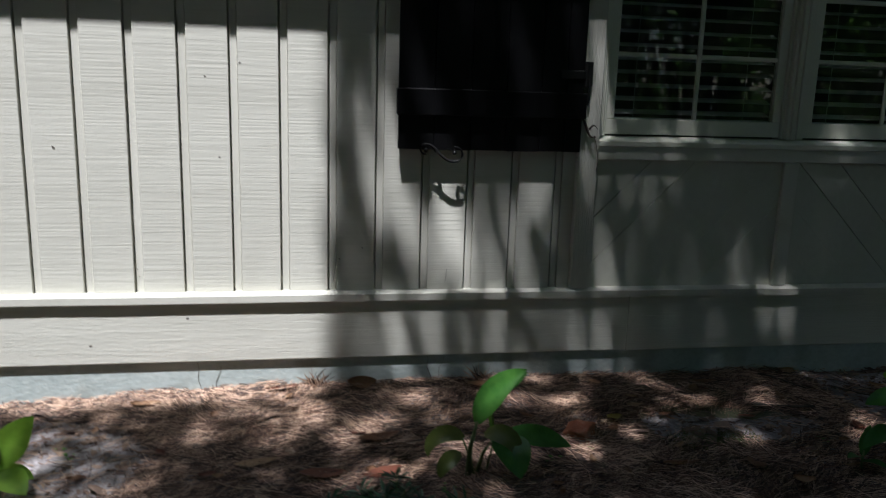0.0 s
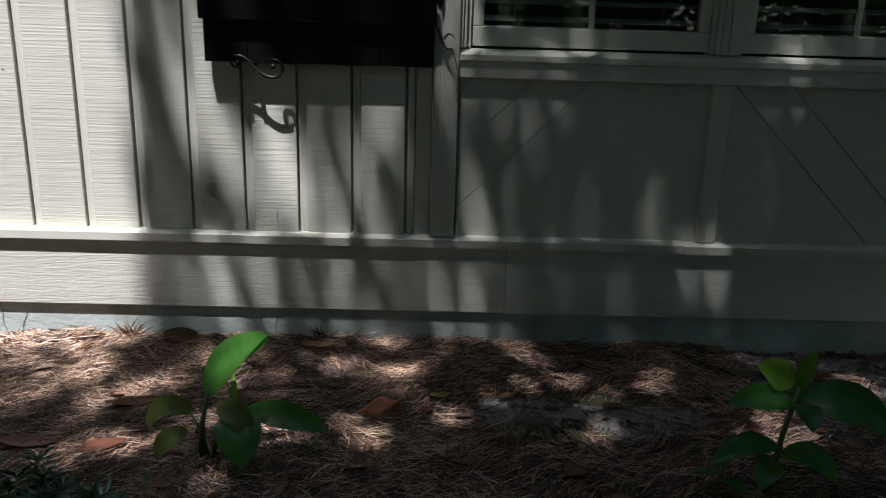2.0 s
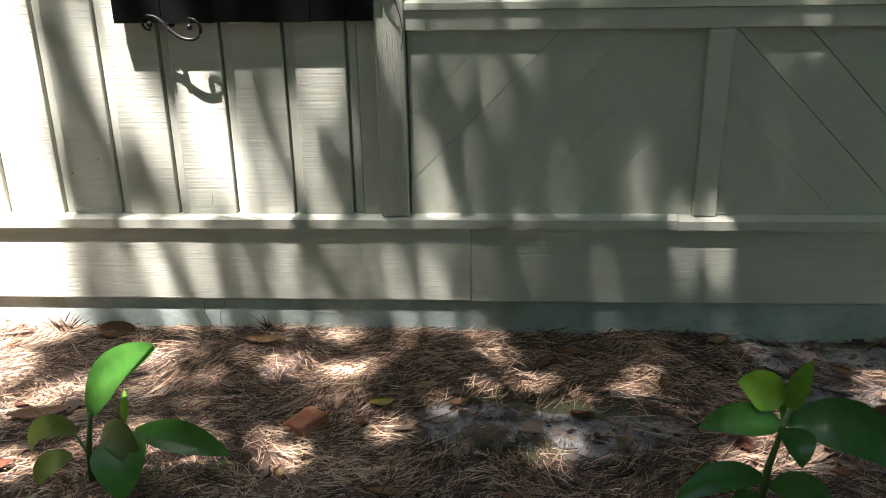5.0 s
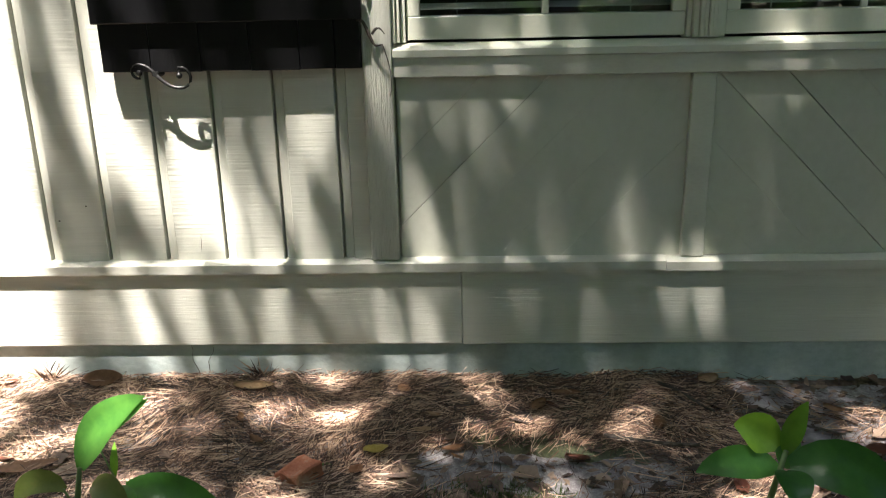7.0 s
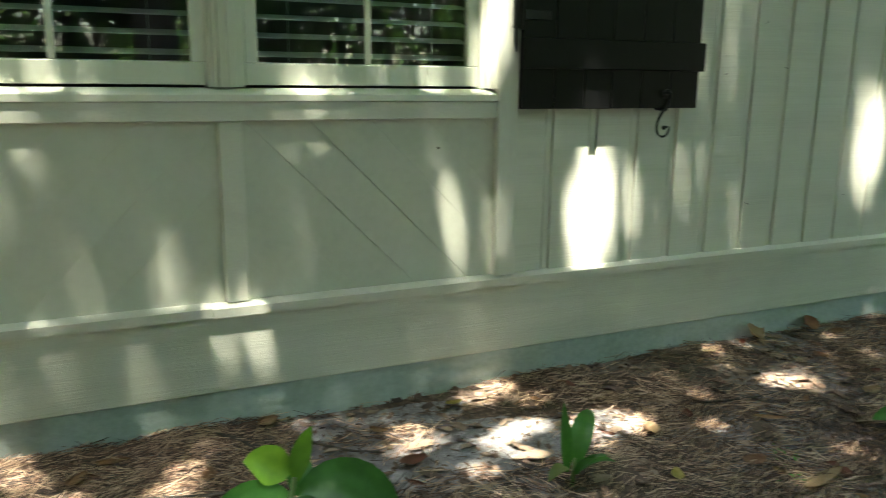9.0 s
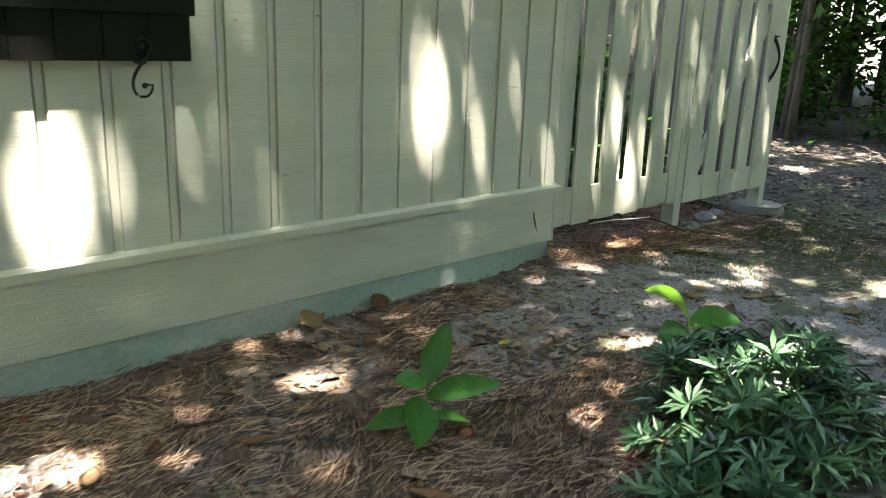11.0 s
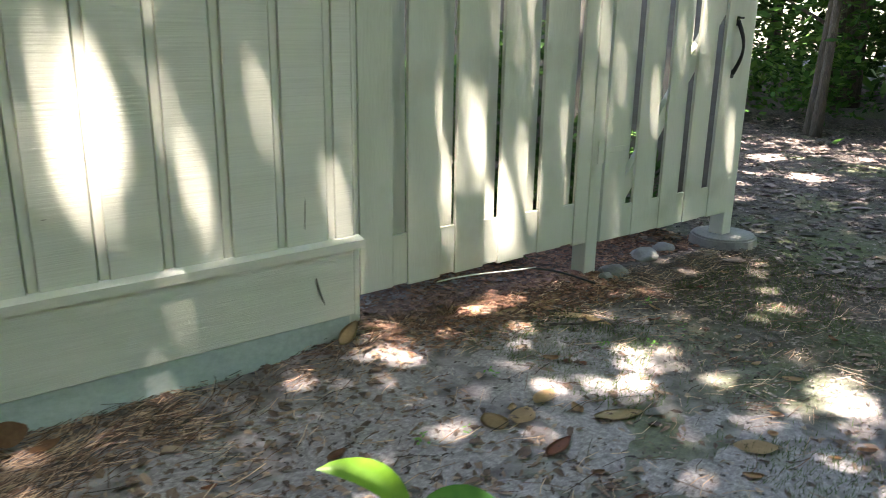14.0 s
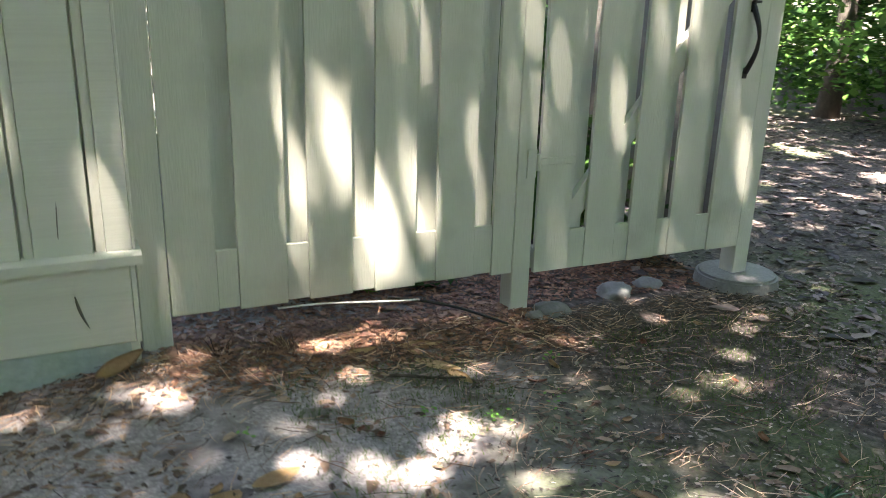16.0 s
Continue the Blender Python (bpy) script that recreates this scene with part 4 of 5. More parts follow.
# ---- trees ----
def leaf_card(vs, fs, p, size, tilt=1.0):
    """One pointed leaf, folded a little along its rib."""
    d = Vector((random.gauss(0, 1), random.gauss(0, 1), random.gauss(0, 0.5 * tilt))).normalized()
    n = Vector((random.gauss(0, 0.5 * tilt), random.gauss(0, 0.5 * tilt), 1))
    s = d.cross(n).normalized() * (size * random.uniform(0.22, 0.30))
    ln = d * size
    k = len(vs)
    vs.extend((tuple(p - ln * 0.5), tuple(p + s), tuple(p + ln * 0.5), tuple(p - s)))
    fs.extend(((k, k + 1, k + 2), (k, k + 2, k + 3)))


def limbs(bm, base, height, r, spread, count, top=None):
    """A tapering trunk with forked limbs; returns the limb ends."""
    b = Vector(base)
    lean = Vector((random.uniform(-0.04, 0.04), random.uniform(-0.04, 0.04), 0))
    trunk = [b + Vector((0, 0, height * s)) + lean * (height * s * s) + Vector((0.05 * math.sin(4 * s + b.x), 0.05 * math.cos(3 * s + b.y), 0)) for s in [i / 6 for i in range(7)]]
    tube(bm, trunk, [r * (1.25 if i == 0 else 1 - 0.1 * i) for i in range(7)], 10)
    ends = []
    for k in range(count):
        a = 2 * math.pi * k / count + random.uniform(-0.5, 0.5)
        s = random.uniform(0.45, 1.0)
        q = trunk[int(s * 6)]
        ln = spread * random.uniform(0.6, 1.1)
        mid = q + Vector((math.cos(a) * ln * 0.5, math.sin(a) * ln * 0.5, ln * random.uniform(0.25, 0.5)))
        end = q + Vector((math.cos(a + 0.2) * ln, math.sin(a + 0.2) * ln, ln * random.uniform(0.3, 0.8)))
        tube(bm, [q, mid, end], [r * 0.45, r * 0.28, r * 0.1], 6)
        for j in range(2):
            e2 = mid + Vector((math.cos(a + 1.3 * (j * 2 - 1)) * ln * 0.5, math.sin(a + 1.3 * (j * 2 - 1)) * ln * 0.5, ln * 0.3))
            tube(bm, [mid, e2], [r * 0.2, r * 0.06], 5)
            ends.append(e2)
        ends += [end, mid]
    return ends


def tree(at, height, r, spread, count, leaves, leaf, label, low=0.0):
    t = tagged(empty("tree", (at[0], at[1], ground_z(at[0], at[1]))), label, "tree", "trees of the wood")
    bm = bmesh.new()
    ends = limbs(bm, (0, 0, -0.1), height, r, spread, count)
    part("trunk", bm, M_BARK, t, smooth=True)
    vs, fs = [], []
    for _ in range(leaves):
        e = random.choice(ends)
        p = e + Vector((random.gauss(0, spread * 0.24), random.gauss(0, spread * 0.24), random.gauss(0, spread * 0.17) - low * random.random()))
        if noise.noise(p * 1.6 + Vector(at + (0,))) > -0.12:
            leaf_card(vs, fs, p, leaf * random.uniform(0.6, 1.2))
    c = raw("crown", vs, fs, M_CROWN)
    c.parent = t
    return t


# Gaps in the crown over the yard, as sun flecks: place across and up on the plane of the wall, and half sizes.
WALL_GAPS = ((0.34, 0.84, 0.06, 0.17), (0.75, 0.95, 0.06, 0.13), (0.79, 0.78, 0.05, 0.14), (0.94, 0.78, 0.06, 0.18), (0.53, 0.61, 0.06, 0.08), (1.29, 1.03, 0.06, 0.09), (1.46, 1.03, 0.05, 0.08), (1.42, 0.78, 0.08, 0.16), (1.64, 0.73, 0.035, 0.09), (1.73, 0.64, 0.03, 0.10), (1.97, 0.70, 0.04, 0.08), (1.92, 0.54, 0.06, 0.03), (1.27, 0.33, 0.06, 0.13), (1.07, 0.27, 0.06, 0.07), (1.93, 0.33, 0.07, 0.13), (2.13, 0.3, 0.04, 0.12), (2.23, 0.3, 0.04, 0.12), (0.62, 0.34, 0.08, 0.11), (0.17, 0.34, 0.1, 0.11), (0.36, 0.34, 0.06, 0.11), (1.49, 1.27, 0.03, 0.05), (2, 1.28, 0.04, 0.05), (2.59, 1.26, 0.05, 0.05), (2.92, 1, 0.05, 0.12))
WALL_GAPS_B = ((3.03, 1.02, 0.06, 0.06), (2.96, 0.73, 0.08, 0.15), (3.01, 0.57, 0.04, 0.04), (3.31, 0.95, 0.06, 0.16), (3.61, 0.82, 0.085, 0.28), (3.51, 0.74, 0.04, 0.16), (4.03, 0.8, 0.07, 0.15), (3.86, 0.81, 0.04, 0.15), (2.6, 1.18, 0.03, 0.03), (3.13, 1.37, 0.06, 0.16), (2.54, 1.28, 0.06, 0.04), (3.65, 0.29, 0.12, 0.15), (3.11, 0.24, 0.04, 0.06))
WALL_GAPS_EAST = ((4.97, 1.32, 0.09, 0.24), (5.21, 1.00, 0.07, 0.24), (5.25, 0.66, 0.06, 0.14), (5.28, 1.42, 0.06, 0.14), (5.47, 1.48, 0.06, 0.09), (6.0, 1.42, 0.07, 0.16), (5.58, 0.70, 0.05, 0.11), (6.03, 0.73, 0.06, 0.13), (5.26, 0.35, 0.09, 0.13), (5.1, 1.1, 0.07, 0.2))
FENCE_GAPS = ((6.5, 1.44, 0.07, 0.11), (6.51, 1.16, 0.05, 0.19), (6.77, 1.31, 0.08, 0.24), (6.99, 1.09, 0.06, 0.14), (6.96, 0.86, 0.07, 0.09), (6.24, 0.87, 0.05, 0.12), (6.44, 0.78, 0.06, 0.07), (6.86, 1.05, 0.03, 0.11), (7.76, 1.38, 0.04, 0.12), (6.17, 1.47, 0.03, 0.05), (6.74, 0.78, 0.04, 0.06))
GROUND_GAPS = ((3.28, -1.55, 0.16, 0.3), (3.16, -0.25, 0.11, 0.23), (3.66, -1.72, 0.11, 0.27), (4.54, -1.56, 0.12, 0.26), (2.9, -1.16, 0.06, 0.19), (3.23, -1.54, 0.13, 0.27), (3.63, -1.51, 0.1, 0.25), (3.17, -0.22, 0.09, 0.18), (4.57, -1.59, 0.13, 0.23), (5.84, -3.18, 0.15, 0.16), (4.21, -4.2, 0.12, 0.14))
BED_GAPS = ((1.07, -0.35, 0.09, 0.26), (0.99, -0.69, 0.07, 0.19), (0.83, -1.35, 0.07, 0.25), (1.59, -0.37, 0.06, 0.23), (1.83, -1.05, 0.06, 0.24), (2.14, -1.09, 0.07, 0.33), (2.0, -1.64, 0.05, 0.17), (1.14, 0.22, 0.08, 0.13), (1.5, -2.08, 0.05, 0.15), (2.35, -1.7, 0.05, 0.14), (0.5, -0.74, 0.06, 0.18), (2.16, -2.29, 0.05, 0.11), (2.85, -1.11, 0.05, 0.19), (2.63, -1.5, 0.05, 0.15))
GROUND_GAPS_EAST = ((7.41, -2.66, 0.14, 0.33), (8.03, -4.43, 0.14, 0.21), (8.03, -4.95, 0.11, 0.15), (6.3, -0.58, 0.11, 0.34), (5.95, -0.39, 0.09, 0.2), (6.85, 0.17, 0.18, 0.21), (6.95, -2.53, 0.14, 0.15), (7.62, -3.36, 0.12, 0.18), (8.42, -2.44, 0.16, 0.2), (6.93, -0.88, 0.08, 0.18), (6.29, -0.47, 0.1, 0.45), (7.35, -2.58, 0.12, 0.43), (8.07, -4.52, 0.16, 0.29), (6.92, 0.11, 0.14, 0.23), (5.89, -0.48, 0.11, 0.27), (7.12, -2.86, 0.08, 0.18), (7.58, -4.23, 0.09, 0.13), (7.32, -2.73, 0.09, 0.42), (6.81, 0.2, 0.17, 0.24), (8.47, -2.44, 0.1, 0.17))
GROUND_GAPS_WEST = ((0.37, -3.82, 0.15, 0.31), (0.66, -2.95, 0.1, 0.34), (-0.74, -1.59, 0.22, 0.9), (-0.38, -2.66, 0.24, 0.38), (-0.04, -1.34, 0.12, 0.43), (-0.11, -3.15, 0.15, 0.68), (-0.2, -0.74, 0.17, 0.29), (-0.25, -1.56, 0.09, 0.38), (0.1, -1.63, 0.09, 0.38))
GAPS = WALL_GAPS + WALL_GAPS_B + WALL_GAPS_EAST + FENCE_GAPS + GROUND_GAPS + GROUND_GAPS_EAST + GROUND_GAPS_WEST


PLANT_GAPS = ((-0.65, -2.5, 0.25, 0.55), (2.64, -2.47, 0.12, 0.42), (6.07, -3.3, 0.10, 0.3), (6.0, -5.4, 0.12, 0.4), (5.7, -5.2, 0.08, 0.3))
WIDE = WALL_GAPS_B[4:5] + WALL_GAPS_B[9:10] + WALL_GAPS_EAST[1:2] + FENCE_GAPS[2:5] + GROUND_GAPS_EAST[:3] + GROUND_GAPS_EAST[9:13] + GROUND_GAPS_WEST[2:7]
SOIL_GAPS = GROUND_GAPS + BED_GAPS + GROUND_GAPS_WEST + PLANT_GAPS
THIN_GAPS = GROUND_GAPS_EAST + WALL_GAPS_EAST[8:9]


def inside(u, v, gaps, margin):
    return any(((u - a) / (c + margin)) ** 2 + ((v - b) / (d + margin)) ** 2 < 1 for a, b, c, d in gaps)


def leafage(u, v):
    """How much of the crown's foliage hangs in the way of the sun there."""
    rough = Vector((u * 5.5, v * 2.2, 0.0))
    u, v = u + 0.045 * noise.noise(rough), v + 0.13 * noise.noise(rough + Vector((9, 4, 2)))
    if u < 0.02 + 0.05 * noise.noise((v * 2, 0, 5)) and v > -0.55:
        return 0.0
    if inside(u, v, WIDE, 0.03):
        return (0.16 if 4.5 < u < 6.0 else 0.02) if v > 0.3 else 0.28
    if inside(u, v, SOIL_GAPS, 0.03):
        return 0.25 if u > 0.7 else 0.08
    if inside(u, v, THIN_GAPS, 0.03):
        return 0.42
    if inside(u, v, GAPS, 0.03):
        return 0.28 if u < 1.15 else 0.38 if u < 2.4 else 0.64 if u < 3.3 else 0.58
    if 0.0 < u < 1.6 and 0.15 < v < 1.7:
        return min(1.0, 0.40 + 0.55 * noise.noise((u * 7, v * 1.1, 3)) + 1.1 * max(0.0, u - 1.15))
    if 0.0 < u < 1.5 and -3.2 < v <= 0.15:
        return min(1.0, 0.52 + 0.7 * noise.noise((u * 6, v * 1.5, 9)))
    return 1.0


oak = tagged(empty("tree", (2.6, -4.6, ground_z(2.6, -4.6))), "broad oak whose crown spreads over the yard", "tree", "trees of the wood")
bm = bmesh.new()
tube(bm, [(0, 0, -0.1), (0.1, 0.05, 1.2), (0.0, 0.2, 2.6), (0.1, 0.2, 4.6), (0.0, 0.5, 8.0)], [0.42, 0.30, 0.26, 0.24, 0.18], 14)
for gx_, gy_ in ((-4.6, 3.0), (-2.4, 4.6), (0.6, 4.8), (3.0, 4.2), (5.6, 3.6), (7.6, 2.4), (-5.0, 0.6), (3.5, 0.8)):
    tube(bm, [(0, 0.4, 6.8), (gx_ * 0.45, 0.5 + (gy_ - 2.0) * 0.4, 8.8), (gx_, gy_ - 1.5, 10.4)], [0.15, 0.09, 0.03], 7)
part("trunk", bm, M_BARK, oak, smooth=True)
vs, fs = [], []
way = Vector((-0.55, -1.0, 3.4))
for _ in range(100000):
    u, v = random.uniform(-3.5, 13.0), random.uniform(-17.0, 2.6)
    if u > 9.0 and noise.noise((u * 0.9, v * 0.35, 2.0)) > 0.62:
        continue
    if u < 0.5 and v < -4.5 and noise.noise((u * 1.2, v * 0.4, 7.0)) > 0.15:
        continue
    if random.random() > leafage(u, v):
        continue
    z = random.uniform(9.6, 11.6)
    p = Vector((u, 3.9, v)) + way * ((z - v) / 3.4) - Vector(oak.location)
    leaf_card(vs, fs, p, random.uniform(0.11, 0.18), 0.7)
for _ in range(46000):
    u, v = random.uniform(5.0, 19.0), random.uniform(-17.0, 17.0)
    if u < 13.0 and v < 2.6:
        continue
    east = u + 0.162 * v
    if 13.3 + 0.5 * noise.noise((v * 0.4, 3, 0)) < east < 14.7 + 0.6 * noise.noise((v * 0.5, 0, 1)) and random.random() < 0.5:
        continue
    if noise.noise((u * 1.1, v * 0.4, 2.0)) > 0.50:
        continue
    z = random.uniform(9.6, 11.6)
    p = Vector((u, 3.9, v)) + way * ((z - v) / 3.4) - Vector(oak.location)
    leaf_card(vs, fs, p, random.uniform(0.16, 0.26), 0.7)
# Extra unseen foliage to the west and south, added to hold back skylight.
for _ in range(105000):
    u, v = random.uniform(-17.0, 17.0), random.uniform(-62.0, 3.0)
    if v > -17.0 and u > -2.4:
        continue
    if -38.0 < v < -31.0 and noise.noise((u * 1.3, v * 0.6, 8.0)) > -0.22:
        continue
    if noise.noise((u * 0.8, v * 0.3, 6.0)) > (0.30 if v < -22 else 0.45):
        continue
    z = random.uniform(9.6, 11.6)
    p = Vector((u, 3.9, v)) + way * ((z - v) / 3.4) - Vector(oak.location)
    leaf_card(vs, fs, p, random.uniform(0.22, 0.34), 0.7)
crown = raw("crown", vs, fs, M_CROWN)
crown.parent = oak

WOOD = "leafy tree of the shaded wood beyond the yard"
for at, hh, r, sp, n, lv in (((14.9, 6.3), 5.0, 0.07, 2.2, 12, 2800), ((15.1, 6.5), 4.6, 0.06, 2.0, 10, 2200), ((17.5, 5.0), 6.0, 0.17, 2.6, 9, 2600), ((16.2, 9.2), 6.0, 0.15, 2.6, 9, 2600), ((19.5, 8.0), 7.0, 0.2, 3.0, 9, 2600),
                             ((22.0, 4.5), 7.0, 0.2, 3.0, 9, 2600), ((21.5, 12.0), 7.0, 0.2, 3.2, 9, 2600), ((17.0, 1.8), 6.0, 0.14, 2.4, 9, 2400), ((13.5, 11.0), 6.0, 0.16, 2.6, 9, 2400),
                             ((-1.5, -8.5), 5.5, 0.16, 2.6, 9, 2600), ((4.5, -9.5), 6.0, 0.18, 2.8, 9, 2600), ((8.5, -8.0), 5.5, 0.16, 2.6, 9, 2600), ((-5.0, -11.0), 7.0, 0.2, 3.0, 9, 2600), ((12.5, -7.0), 6.0, 0.18, 2.8, 9, 2600), ((1.5, -13.0), 7.0, 0.2, 3.2, 9, 2600)):
    tree(at, hh, r, sp, n, lv, 0.20, WOOD, low=1.6)


def tall_tree(at):
    """A high tree of the wood: bare trunk, limbs, and a deep crown of leaf clumps."""
    t = tagged(empty("tree", (at[0], at[1], 0.0)), "tall tree of the wood with a bare trunk and high crown", "tree", "tall trees of the wood")
    bm = bmesh.new()
    ends = limbs(bm, (0, 0, -0.3), 10.5, 0.17, 3.0, 12)
    part("trunk", bm, M_BARK, t, smooth=True)
    vs, fs = [], []
    for _ in range(3800):
        e = random.choice(ends)
        leaf_card(vs, fs, e + Vector((random.gauss(0, 0.9), random.gauss(0, 0.9), random.gauss(0.4, 1.0))), random.uniform(0.35, 0.6))
    crown = raw("crown", vs, fs, M_CROWN)
    crown.parent = t
    return t


first_tall = tall_tree((19.2, 3.0))
for bx in range(5):
    for by in range(8):
        at = (20.5 + 4.0 * bx + random.uniform(-1.2, 1.2), -8.0 + 4.2 * by + random.uniform(-1.2, 1.2))
        copy_thing(first_tall, pose(at[0], at[1], 0.0, 0, 0, random.uniform(0, 360)))
# Unseen trees west of the house, added to block the open sky.
for bx in range(4):
    for by in range(6):
        at = (-10.5 - 4.2 * bx + random.uniform(-1.2, 1.2), -9.0 + 4.2 * by + random.uniform(-1.2, 1.2))
        copy_thing(first_tall, pose(at[0], at[1], 0.0, 0, 0, random.uniform(0, 360)))
for bx in range(10):
    for by in range(2):
        at = (-13.0 + 4.2 * bx + random.uniform(-1.2, 1.2), -16.5 - 4.5 * by + random.uniform(-1.2, 1.2))
        copy_thing(first_tall, pose(at[0], at[1], 0.0, 0, 0, random.uniform(0, 360)))


def thicket(area, count, heights, leaf, seedv, label):
    """Undergrowth: leaf cards in an uneven, broken mass."""
    vs, fs = [], []
    x0, x1, y0, y1 = area
    while len(fs) < 2 * count:
        x, y = random.uniform(x0, x1), random.uniform(y0, y1)
        top = heights * (0.45 + 0.9 * max(0, 0.5 + noise.noise((x * 0.45, y * 0.45, seedv))))
        z = random.uniform(0.05, top)
        if noise.noise((x * 0.75, y * 0.75, z * 0.9 + seedv)) < 0.06:
            continue
        leaf_card(vs, fs, Vector((x, y, z)), leaf * random.uniform(0.5, 1.2))
    return tagged(raw("undergrowth", vs, fs, M_CROWN), label, "undergrowth", kind="stuff")


thicket((15.2, 18.5, 2.0, 14.0), 9000, 1.5, 0.16, 3.0, "dark leafy undergrowth at the edge of the wood")
thicket((19, 32, -4.0, 26.0), 14000, 7.0, 0.45, 9.0, "dense green wood in the distance")
thicket((17.5, 21.5, 0.0, 16.0), 9000, 3.2, 0.22, 15.0, "dark tangle of bushes under the trees")
thicket((-32, -11, -8.0, 12.0), 16000, 6.0, 0.5, 21.0, "unseen bushes added past the house to block the low sky")
thicket((-20, 26, -26.0, -10.0), 42000, 11.0, 0.5, 4.0, "dense green wood behind the yard")
thicket((-22, 28, -12.0, -8.5), 26000, 5.0, 0.32, 12.0, "shaded bushes at the edge of the wood behind the yard")
thicket((-4, 12, -7.8, -5.5), 16000, 2.1, 0.16, 6.0, "leafy bushes along the far side of the yard")
thicket((9.3, 14.0, 9.0, 16.0), 5000, 3.0, 0.25, 1.0, "green bushes behind the enclosure")
# Two added masses that darken the fence slits and the gap beneath.
thicket((6.5, 8.8, 5.2, 8.6), 5000, 2.4, 0.14, 8.0, "bushes added inside the fenced enclosure to darken the slits")
thicket((6.3, 8.9, 4.4, 5.3), 3000, 0.9, 0.10, 5.0, "low growth added behind the fence boards to darken the gap below")


# ---- small things on the soil ----
bm = bmesh.new()
box(bm, -0.055, 0.055, -0.045, 0.045, -0.028, 0.028, bevel=0.004)
bmesh.ops.subdivide_edges(bm, edges=bm.edges[:], cuts=2, use_grid_fill=True)
for v in bm.verts:
    v.co += Vector((noise.noise(v.co * 30), noise.noise(v.co * 30 + Vector((5, 0, 0))), noise.noise(v.co * 30 + Vector((0, 5, 0))))) * 0.006
    if v.co.x < -0.02:
        v.co.z -= 0.018 * (-0.02 - v.co.x) / 0.035
bk = tagged(piece("broken_brick", bm, M_BRICK, (0.965, 3.245, ground_z(0.965, 3.245) + 0.026)), "broken red brick lying in the pine straw", "brick")
bk.rotation_euler = (radians(8), radians(-6), radians(-38))

dead_leaf(1.165, 3.37, 20, 0.075, 0.026, M_YELLOW, 0.016, 0.3, "round yellow fallen leaf on the pine straw")
for x, y, a, ln, w in ((0.70, 3.77, -8, 0.15, 0.036), (0.18, 3.27, 22, 0.17, 0.034), (1.76, 3.72, -15, 0.10, 0.024), (-0.27, 3.11, 15, 0.15, 0.026), (1.66, 3.64, 60, 0.09, 0.024), (2.02, 3.52, 80, 0.09, 0.022),
                       (1.39, 3.37, 20, 0.07, 0.016), (1.30, 3.47, 5, 0.08, 0.014), (2.26, 3.83, 30, 0.08, 0.034), (1.22, 3.74, -60, 0.07, 0.022), (1.12, 3.27, 60, 0.05, 0.02),
                       (4.10, 2.62, -60, 0.14, 0.024), (4.46, 3.18, 10, 0.10, 0.03), (3.45, 3.25, 60, 0.10, 0.03), (3.05, 2.75, -20, 0.13, 0.03), (1.26, 2.95, 5, 0.16, 0.022), (1.55, 2.94, 60, 0.13, 0.036), (-0.76, 3.74, 10, 0.12, 0.026), (-0.80, 2.85, -10, 0.14, 0.03),
                       (0.42, 2.82, 50, 0.08, 0.03), (-0.47, 2.70, 20, 0.12, 0.03), (4.61, 3.54, 70, 0.09, 0.03), (4.98, 3.76, 15, 0.09, 0.03), (5.63, 3.21, 20, 0.08, 0.02), (3.88, 3.14, -20, 0.12, 0.02), (3.59, 2.93, 10, 0.10, 0.03)):
    dead_leaf(x, y, a, ln, w)
dead_leaf(0.15, 3.83, 8, 0.13, 0.040, curl=0.5, tilt=25, label="large dry brown leaf curled against the foundation")
dead_leaf(4.54, 3.85, 32, 0.21, 0.050, M_TAN, 0.030, 0.35, "large tan leaf curled against the foundation", 38)
dead_leaf(4.90, 3.85, 10, 0.11, 0.045, M_DEAD, 0.030, 0.4, "brown leaf leaning on the foundation", 40)
dead_leaf(6.06, 3.83, 40, 0.20, 0.030, M_TAN, 0.040, 0.2, "long tan leaf leaning at the house corner", 30)
for x, y, a, ln, w in ((6.13, 3.08, 70, 0.13, 0.046), (6.23, 3.05, 30, 0.14, 0.042), (6.39, 3.11, 22, 0.15, 0.034), (6.50, 2.88, -16, 0.19, 0.038), (6.70, 2.51, -50, 0.13, 0.046), (7.12, 3.81, -10, 0.18, 0.036), (7.10, 3.62, -55, 0.19, 0.036), (7.13, 3.50, -70, 0.12, 0.03), (6.86, 3.80, 5, 0.16, 0.028), (3.70, 2.77, 12, 0.21, 0.026), (7.55, 3.80, -20, 0.13, 0.03), (6.75, 3.88, 60, 0.10, 0.03), (4.21, 3.78, 15, 0.14, 0.026)):
    dead_leaf(x, y, a, ln, w, M_TAN, 0.009, 0.10, "large tan dry leaf lying flat on the soil")
for x, y, a, ln, w in ((0.17, 3.02, 20, 0.14, 0.036), (-0.04, 3.02, 8, 0.16, 0.036), (-0.20, 3.80, 5, 0.14, 0.02), (2.62, 3.38, 10, 0.10, 0.03), (6.18, 2.85, 14, 0.14, 0.026), (3.84, 2.50, 0, 0.12, 0.03), (4.39, 2.78, 30, 0.08, 0.03)):
    dead_leaf(x, y, a, ln, w, M_REDLEAF, label="dark red-brown fallen leaf on the soil")
for x, y, a in ((4.09, 2.47, 40), (2.92, 3.72, 10), (3.3, 2.95, 60), (5.02, 3.2, 0)):
    dead_leaf(x, y, a, 0.07, 0.02, M_YELLOW, 0.014, 0.5, "small yellow fallen leaf on the litter")
dead_leaf(6.63, 2.82, -12, 0.11, 0.026, M_STONE, 0.008, 0.2, "pale grey weathered leaf on the soil")
